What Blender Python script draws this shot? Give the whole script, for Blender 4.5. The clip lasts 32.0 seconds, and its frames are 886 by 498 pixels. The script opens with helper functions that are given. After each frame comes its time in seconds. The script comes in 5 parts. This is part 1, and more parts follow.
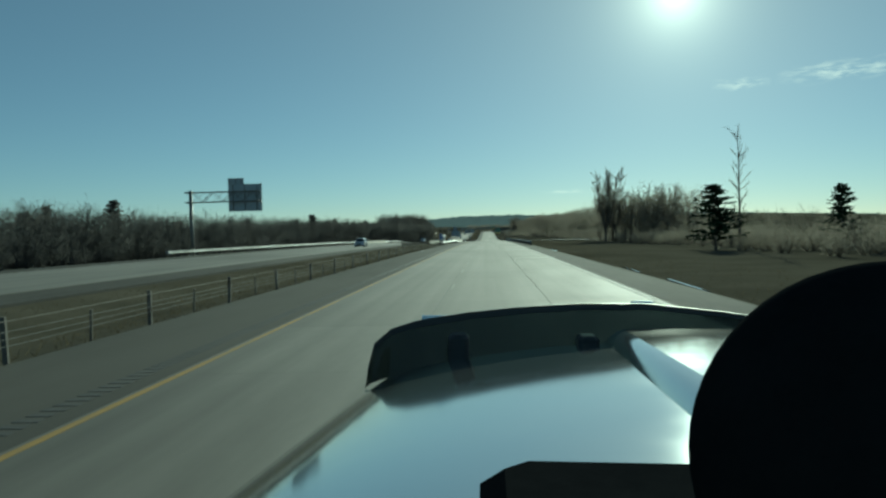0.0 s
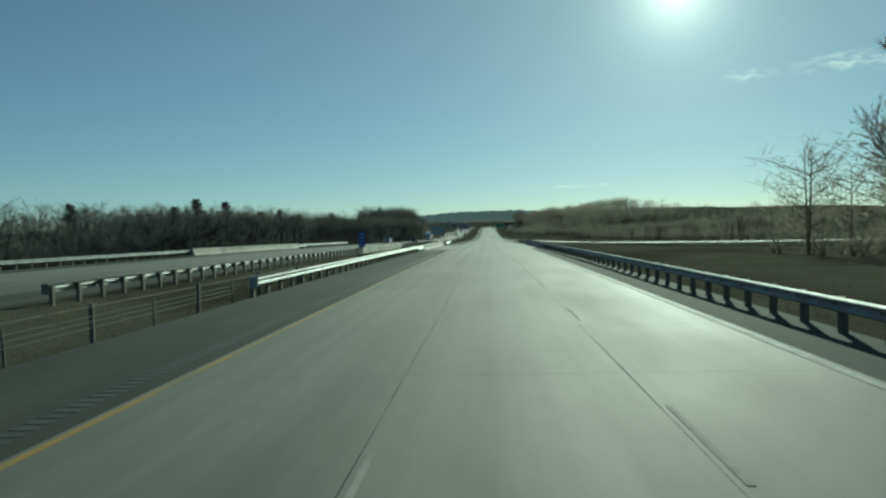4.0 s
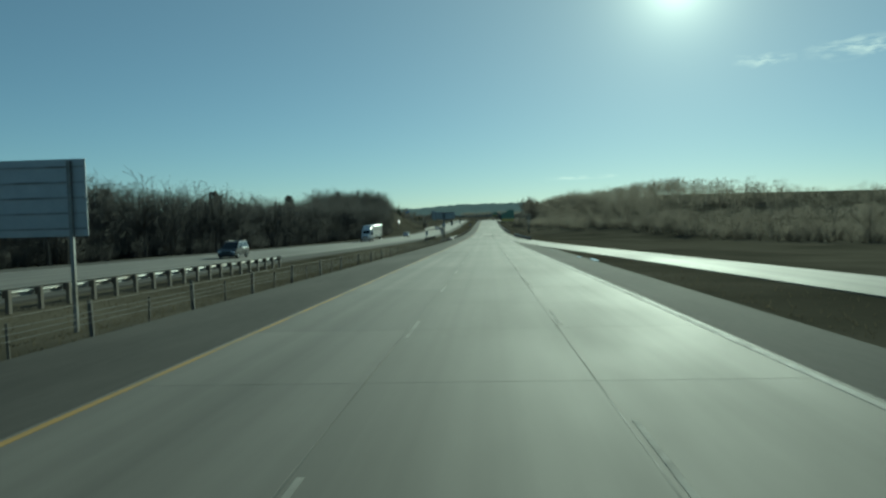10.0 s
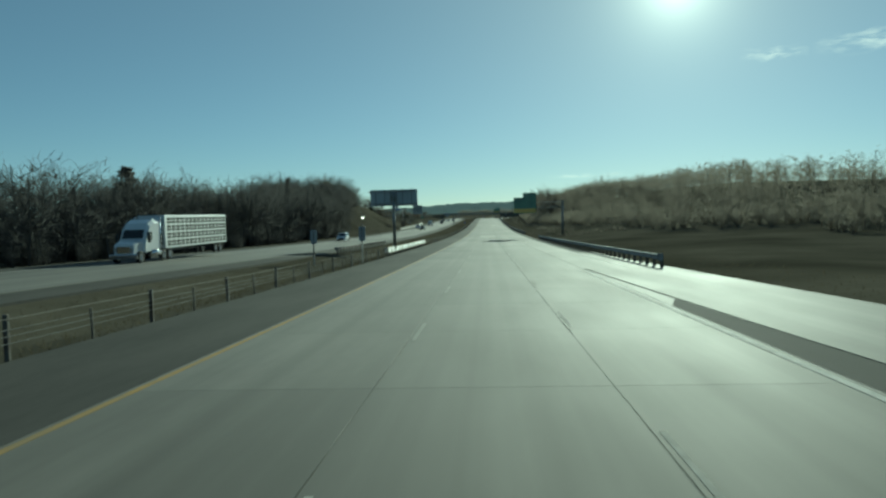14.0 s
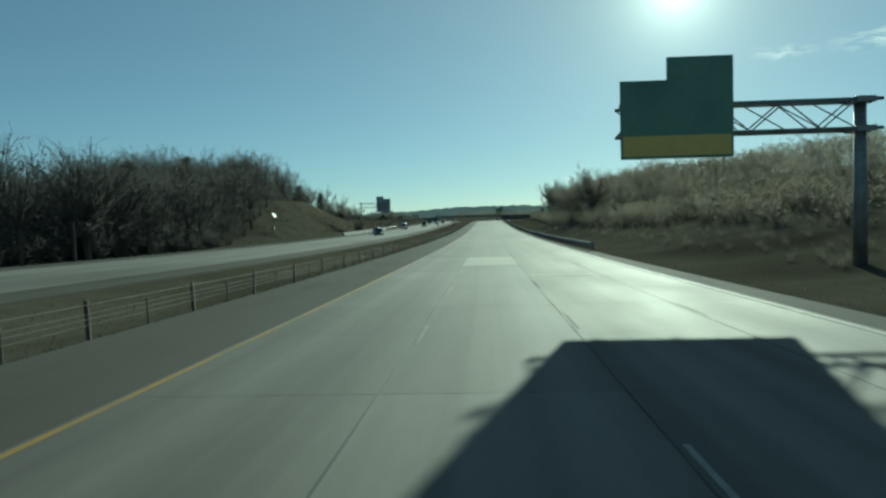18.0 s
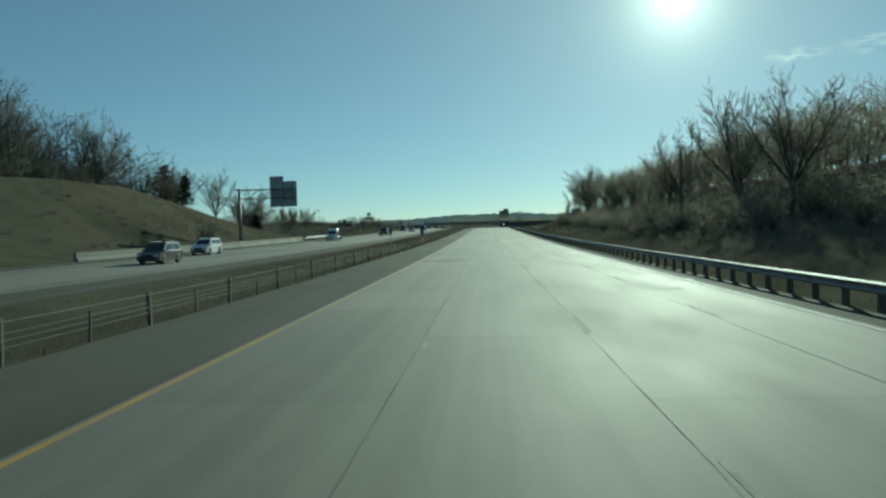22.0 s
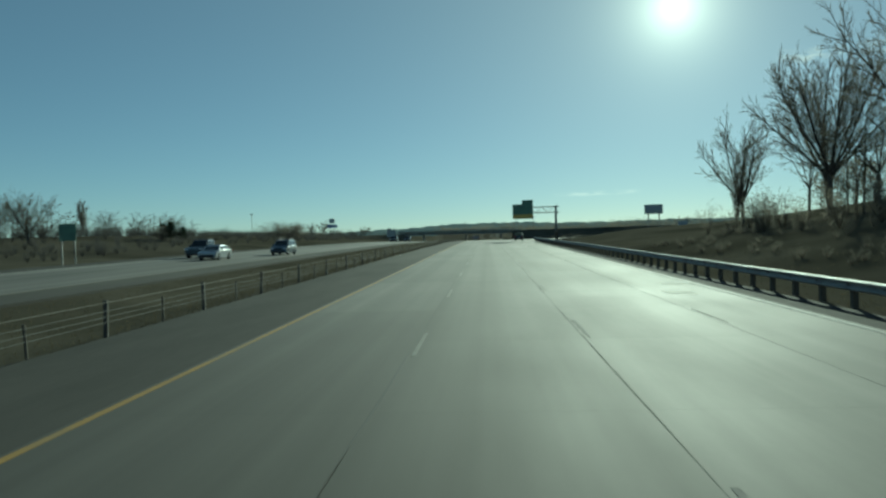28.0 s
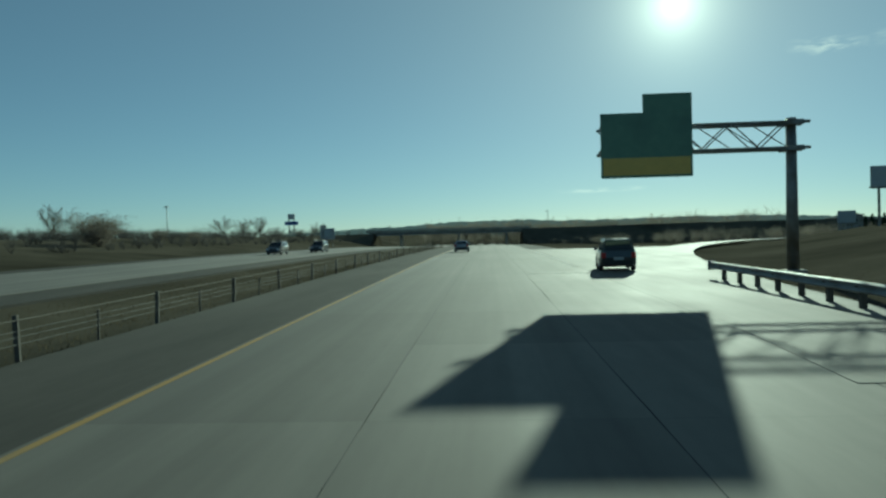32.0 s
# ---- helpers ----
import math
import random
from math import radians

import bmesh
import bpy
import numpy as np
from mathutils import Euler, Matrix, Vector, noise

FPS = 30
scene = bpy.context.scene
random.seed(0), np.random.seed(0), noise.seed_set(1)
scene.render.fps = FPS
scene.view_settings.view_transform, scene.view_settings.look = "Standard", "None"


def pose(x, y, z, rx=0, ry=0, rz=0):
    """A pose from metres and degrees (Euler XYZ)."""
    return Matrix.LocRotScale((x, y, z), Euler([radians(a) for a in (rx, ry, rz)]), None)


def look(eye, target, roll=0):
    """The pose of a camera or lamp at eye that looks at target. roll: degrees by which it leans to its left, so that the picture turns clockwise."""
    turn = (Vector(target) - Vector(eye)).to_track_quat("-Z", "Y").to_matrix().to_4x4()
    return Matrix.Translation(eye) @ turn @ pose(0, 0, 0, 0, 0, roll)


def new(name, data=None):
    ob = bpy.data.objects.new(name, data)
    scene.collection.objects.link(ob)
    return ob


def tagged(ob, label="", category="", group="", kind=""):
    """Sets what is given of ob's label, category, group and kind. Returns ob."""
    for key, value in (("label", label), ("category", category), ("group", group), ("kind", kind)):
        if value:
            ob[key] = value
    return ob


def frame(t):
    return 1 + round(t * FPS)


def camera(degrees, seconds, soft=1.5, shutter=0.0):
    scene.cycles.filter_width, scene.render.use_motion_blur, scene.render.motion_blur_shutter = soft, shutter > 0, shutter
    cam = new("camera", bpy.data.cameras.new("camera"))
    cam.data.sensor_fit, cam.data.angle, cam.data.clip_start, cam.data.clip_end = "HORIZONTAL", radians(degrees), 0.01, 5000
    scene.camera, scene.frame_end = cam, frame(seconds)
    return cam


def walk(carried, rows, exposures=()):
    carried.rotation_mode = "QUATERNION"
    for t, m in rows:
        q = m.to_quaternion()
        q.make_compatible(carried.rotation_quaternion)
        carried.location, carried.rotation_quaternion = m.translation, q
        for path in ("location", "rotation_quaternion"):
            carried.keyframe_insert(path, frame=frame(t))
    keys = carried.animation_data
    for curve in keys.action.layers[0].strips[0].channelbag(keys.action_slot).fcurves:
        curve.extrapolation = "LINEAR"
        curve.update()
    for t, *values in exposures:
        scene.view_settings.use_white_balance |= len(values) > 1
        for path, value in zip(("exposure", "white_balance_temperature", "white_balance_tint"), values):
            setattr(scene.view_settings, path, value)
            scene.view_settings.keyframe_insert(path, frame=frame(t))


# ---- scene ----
# ------------------------------------------------ camera
V = 30.6            # metres a second
EYE = 2.35          # height of the lens over the pavement
STEP = 10.0

# gradient of the road every three seconds of the drive
GRADES = [-.0104, -.0144, -.0190, -.0235, -.0256, -.0238, -.0178, -.0089, .0, .0070, .0084, .0033, -.0058, -.0147, -.0226, -.0300, -.0300]
_ys = np.arange(-400.0, 4800.0, STEP)
_gs = np.interp(_ys / V, np.arange(0, 49, 3.0), GRADES)
_gs[_ys < -60] = 0.0
_gs[_ys > 1300] *= np.clip(1 - (_ys[_ys > 1300] - 1300) / 80, 0, 1)
_zs = np.concatenate([[0], np.cumsum((_gs[1:] + _gs[:-1]) / 2 * STEP)])
_zs -= np.interp(0, _ys, _zs)


def prof(y):
    """Height of the road along the drive."""
    return float(np.interp(y, _ys, _zs))


def grade(y):
    return float(np.interp(y, _ys, _gs))


PITCH, ROLL, YAW = -1.38, 1.5, 3.46
cam = camera(62.6, 32.0, soft=2.5)
# sideways drift within the lane
DRIFT_T = [0, 1, 2, 3.5, 5.5, 6.5, 7, 7.5, 8, 8.5, 9, 10, 11, 12, 14, 17, 19, 21, 22.3, 23.2, 24.5, 28, 32]
DRIFT_X = [.02, -.09, -.2, -.2, -.26, -.14, -.05, .08, .22, .35, .41, .36, .28, .21, .15, .07, -.01, -.09, -.2, -.15, -.03, -.05, -.04]
rows = []
for i in range(65):
    y = V * i / 2
    drift = sum(np.interp(i / 2 + d, DRIFT_T, DRIFT_X) for d in (-.5, -.25, 0, .25, .5)) / 5
    rows.append((i / 2, pose(drift, y, prof(y) + EYE, 90 + PITCH + math.degrees(grade(y)), ROLL, YAW)))
walk(cam, rows, exposures=[(t, e, 5880, -29.5) for t, e in ((0, .15), (9, .16), (14, .24), (17, .3), (25, .3), (28, .14), (32, .12))])

# ------------------------------------------------ sky and sun
AZ, EL = radians(14.45), radians(16.2)
world = bpy.data.worlds.new("sky")
scene.world = world
world.use_nodes = True
wn = world.node_tree
sky = wn.nodes.new("ShaderNodeTexSky")
sky.sky_type = "NISHITA"
sky.sun_disc = False
sky.sun_elevation, sky.sun_rotation = EL, AZ
sky.air_density, sky.dust_density, sky.ozone_density = 0.62, 0.05, 3.2
# the sun's own glow in thin high haze: one narrow and one broad aureole round the sun
W, WL = wn.nodes.new, wn.links.new


def wmath(op, p, q=0.0):
    n = W("ShaderNodeMath")
    n.operation = op
    for i, v in enumerate((p, q)):
        if isinstance(v, (int, float)):
            n.inputs[i].default_value = v
        else:
            WL(v, n.inputs[i])
    return n.outputs[0]


wtc, wdot = W("ShaderNodeTexCoord"), W("ShaderNodeVectorMath")
wdot.operation = "DOT_PRODUCT"
WL(wtc.outputs["Generated"], wdot.inputs[0])
wdot.inputs[1].default_value = (math.sin(AZ) * math.cos(EL), math.cos(AZ) * math.cos(EL), math.sin(EL))
away = wmath("ARCCOSINE", wmath("MINIMUM", wdot.outputs["Value"], 1.0))
glow = wmath("ADD", wmath("MULTIPLY", wmath("EXPONENT", wmath("MULTIPLY", away, -30.0)), 1.25), wmath("MULTIPLY", wmath("EXPONENT", wmath("MULTIPLY", away, -3.0)), .22))
gb, hb_, add1, add2 = W("ShaderNodeBackground"), W("ShaderNodeBackground"), W("ShaderNodeAddShader"), W("ShaderNodeAddShader")
gb.inputs[0].default_value = (1, .93, .78, 1)
WL(glow, gb.inputs[1])
hb_.inputs[0].default_value, hb_.inputs[1].default_value = (.95, 1, .95, 1), .012
dim, soften = W("ShaderNodeVectorMath"), W("ShaderNodeGamma")
dim.operation = "SCALE"
dim.inputs["Scale"].default_value = .062
soften.inputs[1].default_value = .78
WL(sky.outputs[0], dim.inputs[0])
WL(dim.outputs[0], soften.inputs[0])
WL(soften.outputs[0], wn.nodes["Background"].inputs[0])
wn.nodes["Background"].inputs[1].default_value = 0.70
WL(wn.nodes["Background"].outputs[0], add1.inputs[0])
WL(hb_.outputs[0], add1.inputs[1])
WL(add1.outputs[0], add2.inputs[0])
WL(gb.outputs[0], add2.inputs[1])
WL(add2.outputs[0], wn.nodes["World Output"].inputs[0])
sun = new("sun", bpy.data.lights.new("sun", "SUN"))
sun.data.energy, sun.data.angle, sun.data.color = 4.2, radians(0.6), (1.0, 0.94, 0.84)
sun.matrix_world = look((math.sin(AZ) * 300, math.cos(AZ) * 300, 90), (math.sin(AZ) * 300 - math.sin(AZ) * math.cos(EL), math.cos(AZ) * 300 - math.cos(AZ) * math.cos(EL), 90 - math.sin(EL)))


# ------------------------------------------------ materials
def mat(name, a, b=None, scale=4.0, rough=0.8, metal=0.0, bump=0.0, bump_scale=60.0, spec=0.5, third=None, rand=0.0, stretch=(1, 1, 1), coat=0.0, island=False, streak=0.0, thin=0.0):
    """A procedural surface: two tones mixed at two scales, wear, fine relief, and a shift from piece to piece."""
    m = bpy.data.materials.new(name)
    m.use_nodes = True
    nt = m.node_tree
    bs = nt.nodes["Principled BSDF"]
    bs.inputs["Roughness"].default_value = rough
    bs.inputs["Metallic"].default_value = metal
    bs.inputs["Specular IOR Level"].default_value = spec
    bs.inputs["Coat Weight"].default_value = coat
    if b is None:
        bs.inputs["Base Color"].default_value = (*a, 1)
        return m
    N, L = nt.nodes.new, nt.links.new
    geo = N("ShaderNodeNewGeometry")
    mp = N("ShaderNodeMapping")
    mp.inputs["Scale"].default_value = stretch
    L(geo.outputs["Position"], mp.inputs["Vector"])
    n1 = N("ShaderNodeTexNoise")
    n1.inputs["Scale"].default_value, n1.inputs["Detail"].default_value = scale, 6
    n2 = N("ShaderNodeTexNoise")
    n2.inputs["Scale"].default_value, n2.inputs["Detail"].default_value = scale * 9, 4
    L(mp.outputs[0], n1.inputs["Vector"])
    L(mp.outputs[0], n2.inputs["Vector"])
    add = N("ShaderNodeMath")
    add.operation = "MULTIPLY_ADD"
    L(n2.outputs[0], add.inputs[0])
    add.inputs[1].default_value = 0.4
    L(n1.outputs[0], add.inputs[2])
    rr = N("ShaderNodeMapRange")
    rr.inputs[1].default_value, rr.inputs[2].default_value = 0.45, 0.95
    L(add.outputs[0], rr.inputs[0])
    mix = N("ShaderNodeMix")
    mix.data_type = "RGBA"
    mix.inputs[6].default_value, mix.inputs[7].default_value = (*a, 1), (*b, 1)
    L(rr.outputs[0], mix.inputs[0])
    out = mix.outputs[2]
    if third:
        n3 = N("ShaderNodeTexNoise")
        n3.inputs["Scale"].default_value, n3.inputs["Detail"].default_value = scale * 0.17, 5
        L(mp.outputs[0], n3.inputs["Vector"])
        r3 = N("ShaderNodeMapRange")
        r3.inputs[1].default_value, r3.inputs[2].default_value = 0.48, 0.68
        L(n3.outputs[0], r3.inputs[0])
        m3 = N("ShaderNodeMix")
        m3.data_type = "RGBA"
        L(r3.outputs[0], m3.inputs[0])
        L(out, m3.inputs[6])
        m3.inputs[7].default_value = (*third, 1)
        out = m3.outputs[2]
    if streak:
        ms = N("ShaderNodeMapping")
        ms.inputs["Scale"].default_value = (1.1, .006, .01)
        L(geo.outputs["Position"], ms.inputs["Vector"])
        ns = N("ShaderNodeTexNoise")
        ns.inputs["Scale"].default_value, ns.inputs["Detail"].default_value = 1.0, 4
        L(ms.outputs[0], ns.inputs["Vector"])
        rs = N("ShaderNodeMapRange")
        rs.inputs[1].default_value, rs.inputs[2].default_value = .3, .7
        rs.inputs[3].default_value, rs.inputs[4].default_value = 1 - streak, 1 + streak * .6
        L(ns.outputs[0], rs.inputs[0])
        h2 = N("ShaderNodeHueSaturation")
        L(rs.outputs[0], h2.inputs["Value"])
        L(out, h2.inputs["Color"])
        out = h2.outputs[0]
    if rand:
        if island:
            src = geo.outputs["Random Per Island"]
        else:
            src = N("ShaderNodeObjectInfo").outputs["Random"]
        r4 = N("ShaderNodeMapRange")
        r4.inputs[3].default_value, r4.inputs[4].default_value = 1 - rand, 1 + rand
        L(src, r4.inputs[0])
        hs = N("ShaderNodeHueSaturation")
        L(r4.outputs[0], hs.inputs["Value"])
        L(out, hs.inputs["Color"])
        out = hs.outputs[0]
    L(out, bs.inputs["Base Color"])
    if thin:
        tl, ms2 = N("ShaderNodeBsdfTranslucent"), N("ShaderNodeMixShader")
        L(out, tl.inputs["Color"])
        ms2.inputs[0].default_value = thin
        L(bs.outputs[0], ms2.inputs[1])
        L(tl.outputs[0], ms2.inputs[2])
        L(ms2.outputs[0], nt.nodes["Material Output"].inputs["Surface"])
    ro = N("ShaderNodeMapRange")
    ro.inputs[3].default_value, ro.inputs[4].default_value = max(rough - 0.1, 0.02), min(rough + 0.1, 1)
    L(n1.outputs[0], ro.inputs[0])
    L(ro.outputs[0], bs.inputs["Roughness"])
    if bump:
        n4 = N("ShaderNodeTexNoise")
        n4.inputs["Scale"].default_value, n4.inputs["Detail"].default_value = bump_scale, 3
        L(geo.outputs["Position"], n4.inputs["Vector"])
        bp = N("ShaderNodeBump")
        bp.inputs["Strength"].default_value, bp.inputs["Distance"].default_value = bump, 0.02
        L(n4.outputs[0], bp.inputs["Height"])
        L(bp.outputs[0], bs.inputs["Normal"])
    return m


CONCRETE = mat("pavement_concrete", (.134, .125, .108), (.180, .169, .147), 0.5, .80, bump=.05, bump_scale=120, spec=.3, third=(.093, .087, .075), streak=.30, rand=.13, stretch=(1, .25, 1))
CONCRETE_JOINED = mat("pavement_concrete_joined", (.134, .125, .108), (.180, .169, .147), 0.5, .80, bump=.05, bump_scale=120, spec=.3, third=(.093, .087, .075), streak=.30, rand=.13, stretch=(1, .25, 1), island=True)
PATCH = mat("new_concrete", (.38, .36, .31), (.47, .45, .39), 0.8, .85, bump=.05, spec=.25, rand=.05)
ASPHALT = mat("shoulder_asphalt", (.066, .063, .057), (.096, .091, .082), 0.7, 1.0, bump=.15, bump_scale=90, spec=.05, third=(.118, .111, .098), stretch=(1, .2, 1))
TAR = mat("weathered_tar_repair", (.09, .082, .066), (.13, .118, .095), 1.5, .95, bump=.1, spec=.1)
JOINT = mat("joint_filler", (.025, .025, .024), (.05, .048, .045), 3, .8)
YELLOW = mat("yellow_paint", (.36, .225, .065), (.29, .195, .075), 2.5, .85, spec=.2, third=(.22, .18, .11))
WHITE = mat("white_road_paint", (.44, .43, .39), (.34, .33, .30), 2.5, .85, spec=.2, third=(.24, .23, .2))
WORN = mat("worn_white_road_paint", (.36, .35, .31), (.27, .26, .23), 4, .9, spec=.2, third=(.2, .19, .17))
GRASS = mat("dry_winter_grass", (.088, .080, .060), (.130, .116, .088), 0.25, 1.0, bump=.6, bump_scale=6, spec=.0, third=(.054, .050, .037))
BLADES = mat("grass_tufts", (.13, .113, .078), (.09, .078, .053), 0.5, 1.0, spec=.0, rand=.3, island=True, thin=.4)
GALV = mat("galvanised_steel", (.27, .28, .28), (.35, .36, .36), 6, .62, .35, third=(.21, .21, .2))
GALV_DULL = mat("weathered_galvanised_steel", (.22, .225, .22), (.32, .32, .31), 5, .55, .6, third=(.18, .16, .13))
WOODPOST = mat("weathered_timber_post", (.10, .085, .065), (.17, .145, .11), 9, .85, stretch=(4, 4, .4))
CABLE = mat("wire_rope", (.10, .10, .095), (.15, .145, .135), 30, .8, .2)
FENCE = mat("weathered_steel_post", (.11, .10, .085), (.17, .155, .13), 8, .8, .2, third=(.08, .06, .045))
OLDWALL = mat("stained_grey_concrete", (.15, .142, .122), (.20, .19, .165), 1.0, .9, bump=.3, bump_scale=30, third=(.11, .102, .086))
WATER = mat("meltwater", (.03, .032, .03), None, rough=.03, spec=.6)
BRIDGE = mat("bridge_concrete", (.31, .29, .24), (.39, .37, .31), 1.2, .85, bump=.3, bump_scale=30, third=(.22, .205, .17))
SIGN_BACK = mat("aluminium_sign_back", (.36, .38, .40), (.44, .46, .47), 2, .5, .5)
SIGN_GREEN = mat("green_sign_sheeting", (.15, .25, .18), (.18, .29, .205), 3, .5, third=(.13, .21, .16))
SIGN_YELLOW = mat("yellow_sign_sheeting", (.66, .47, .13), (.74, .53, .15), 3, .5)
SIGN_BLUE = mat("blue_sign_sheeting", (.02, .07, .28), (.03, .09, .33), 3, .45)
SIGN_MARK = mat("faded_sign_marks", (.10, .20, .42), (.14, .25, .46), 9, .5)
BARK = mat("grey_brown_bark", (.070, .060, .050), (.12, .105, .09), 3, .9, bump=.5, bump_scale=30)
TWIG = mat("bare_twigs", (.15, .132, .11), (.205, .182, .152), 1.5, 1.0, spec=.0, rand=.15, island=True, thin=.5)
WOODS = mat("winter_woods", (.094, .092, .088), (.134, .130, .124), .15, 1.0, spec=.0, rand=.10, island=True, thin=.55)
# dry-leaf brown twigs, with the bright veil over right and far woods painted in
BROWN = mat("dry_leaf_twigs_painted_veil", (.195, .178, .148), (.265, .242, .200), .3, 1.0, spec=.0, rand=.16, island=True, thin=.65)
NEEDLE = mat("dark_pine_needles", (.018, .032, .018), (.035, .055, .028), 1.0, 1.0, spec=.05, rand=.3, island=True)


# ------------------------------------------------ mesh building
class M:
    """Collects vertices and faces of one mesh."""

    def __init__(self):
        self.v, self.f = [], []

    def add(self, vs, fs):
        o = len(self.v)
        self.v += [tuple(p) for p in vs]
        self.f += [tuple(o + i for i in f) for f in fs]
        return self

    def box(self, x0, x1, y0, y1, z0, z1, c=0.0):
        """A box; c: width of the chamfer of its upright and top edges."""
        if c <= 0:
            return self.add([(x0, y0, z0), (x1, y0, z0), (x1, y1, z0), (x0, y1, z0), (x0, y0, z1), (x1, y0, z1), (x1, y1, z1), (x0, y1, z1)],
                            [(0, 3, 2, 1), (4, 5, 6, 7), (0, 1, 5, 4), (1, 2, 6, 5), (2, 3, 7, 6), (3, 0, 4, 7)])

        def ring(d, z):
            return [(x0 + d + c, y0 + d, z), (x1 - d - c, y0 + d, z), (x1 - d, y0 + d + c, z), (x1 - d, y1 - d - c, z),
                    (x1 - d - c, y1 - d, z), (x0 + d + c, y1 - d, z), (x0 + d, y1 - d - c, z), (x0 + d, y0 + d + c, z)]
        return self.rings([ring(0, z0), ring(0, z1 - c), ring(c, z1)])

    def rings(self, rs, caps=True, closed=True):
        n, o = len(rs[0]), len(self.v)
        for r in rs:
            self.v += [tuple(p) for p in r]
        for k in range(len(rs) - 1):
            for i in range(n if closed else n - 1):
                j = (i + 1) % n
                self.f.append((o + k * n + i, o + k * n + j, o + (k + 1) * n + j, o + (k + 1) * n + i))
        if caps:
            self.f.append(tuple(o + i for i in reversed(range(n))))
            self.f.append(tuple(o + (len(rs) - 1) * n + i for i in range(n)))
        return self

    def tube(self, p, q, r0, r1=None, n=6, caps=True):
        p, q = Vector(p), Vector(q)
        r1 = r0 if r1 is None else r1
        d = (q - p).normalized()
        a = d.cross(Vector((0, 0, 1)) if abs(d.z) < .9 else Vector((1, 0, 0))).normalized()
        b = d.cross(a)
        ring = lambda c, r: [c + a * (r * math.cos(2 * math.pi * i / n)) + b * (r * math.sin(2 * math.pi * i / n)) for i in range(n)]
        return self.rings([ring(p, r0), ring(q, r1)], caps)

    def mesh(self, name, material, smooth=False):
        me = bpy.data.meshes.new(name)
        me.from_pydata(self.v, [], self.f)
        me.materials.append(material)
        if smooth:
            me.shade_smooth()
        me.update()
        return me


def part(name, m, material, parent=None, label="", smooth=False, at=None):
    """Links the collected mesh (or a ready mesh) as one object under a thing or part."""
    ob = new(name, m.mesh(name, material, smooth) if isinstance(m, M) else m)
    if parent is not None:
        ob.parent = parent
    if at is not None:
        ob.matrix_basis = at
    if label:
        tagged(ob, label)
    return ob


def thing(name, label, category, at=None, group="", kind=""):
    ob = new(name)
    if at is not None:
        ob.matrix_basis = at
    return tagged(ob, label, category, group, kind)


def place(x, y, dz=0.0, turn=0.0):
    """A pose on the road's level at x, y."""
    return pose(x, y, prof(y) + dz, 0, 0, turn)


def bump01(y, a, b, c, d):
    """0 up to a, rising to 1 at b, 1 to c, falling to 0 at d."""
    return float(np.interp(y, [a, b, c, d], [0, 1, 1, 0]))


# ------------------------------------------------ ground
def ground_z(x, y):
    hl = bump01(y, 685, 762, 792, 885)
    hr = bump01(y, 470, 620, 900, 1010)
    h2 = bump01(y, 560, 800, 930, 1060)
    hb = bump01(y, 890, 1000, 2200, 3000) * (max(-7.2 - prof(y), 0) + 1.2)
    gully = bump01(y, 215, 232, 264, 282)
    far = bump01(y, 1600, 2200, 3000, 4000)
    edge = 7.3 + 30 * (max(y - 985, 0) / 120) ** 2 + 1.5 * max(y - 985, 0) / 120
    mound = 2.7 * min(max((x - edge - 7) / 16, 0), 1) * bump01(y, 955, 1010, 1170, 1240)
    xs = [-2500, -700, -250, -120, -80, -60, -46, -38, -36.2, -18, -13.4, -9.3, 10.9, 13.5, 20, 34, 60, 120, 300, 700, 2500]
    zs = [hb, hb, -1 + 10 * hl + hb, -1.5 + 13.5 * hl - 2 * gully + hb, -1.5 + 13.5 * hl - 4 * gully + .95 * hb, -1 + 11.5 * hl - 4 * gully + .5 * hb, -.5 + 1.8 * hl - 4 * gully + .1 * hb, -.15 - 3 * gully, -.12 - 2 * gully, -.12 - 2 * gully, -.65 - 4 * gully,
          -.12 - 2 * gully, -.04, -.06 + .2 * hr, -.12 + 1.6 * hr, -.6 + 4.6 * hr, -.8 + 6 * hr + 5 * h2, -.5 + 7.2 * hr + 11.5 * h2, 6.4 * hr + 11.5 * h2, 2 + 4 * far, 2 + 4 * far]
    return prof(y) + mound + float(np.interp(x, xs, zs)) + .06 * math.sin(x * .7 + y * .13) * (abs(x + 13.4) < 3 or x > 14 or x < -40)


gx = [-2500, -1500, -700, -400, -250, -170, -120, -95, -80, -70, -60, -53, -46, -41, -38, -36.2, -27, -18, -16.6, -15, -13.4, -11.8, -10.4, -9.3, 0, 10.9, 12, 13.5, 16, 20, 26, 34, 45, 60, 85, 120, 200, 300, 450, 700, 1500, 2500]
gy = sorted(set([-400, -250, -150, -100] + list(range(-60, 1500, 10)) + list(range(1500, 2400, 100)) + [2400, 2800, 3400, 4200, 4700]))
g = M()
g.v = [(x, y, ground_z(x, y)) for y in gy for x in gx]
nx = len(gx)
g.f = [(j * nx + i, j * nx + i + 1, (j + 1) * nx + i + 1, (j + 1) * nx + i) for j in range(len(gy) - 1) for i in range(nx - 1)]
tagged(part("ground", g, GRASS, smooth=True), "rolling roadside of dry brown winter grass", "ground", kind="structure")


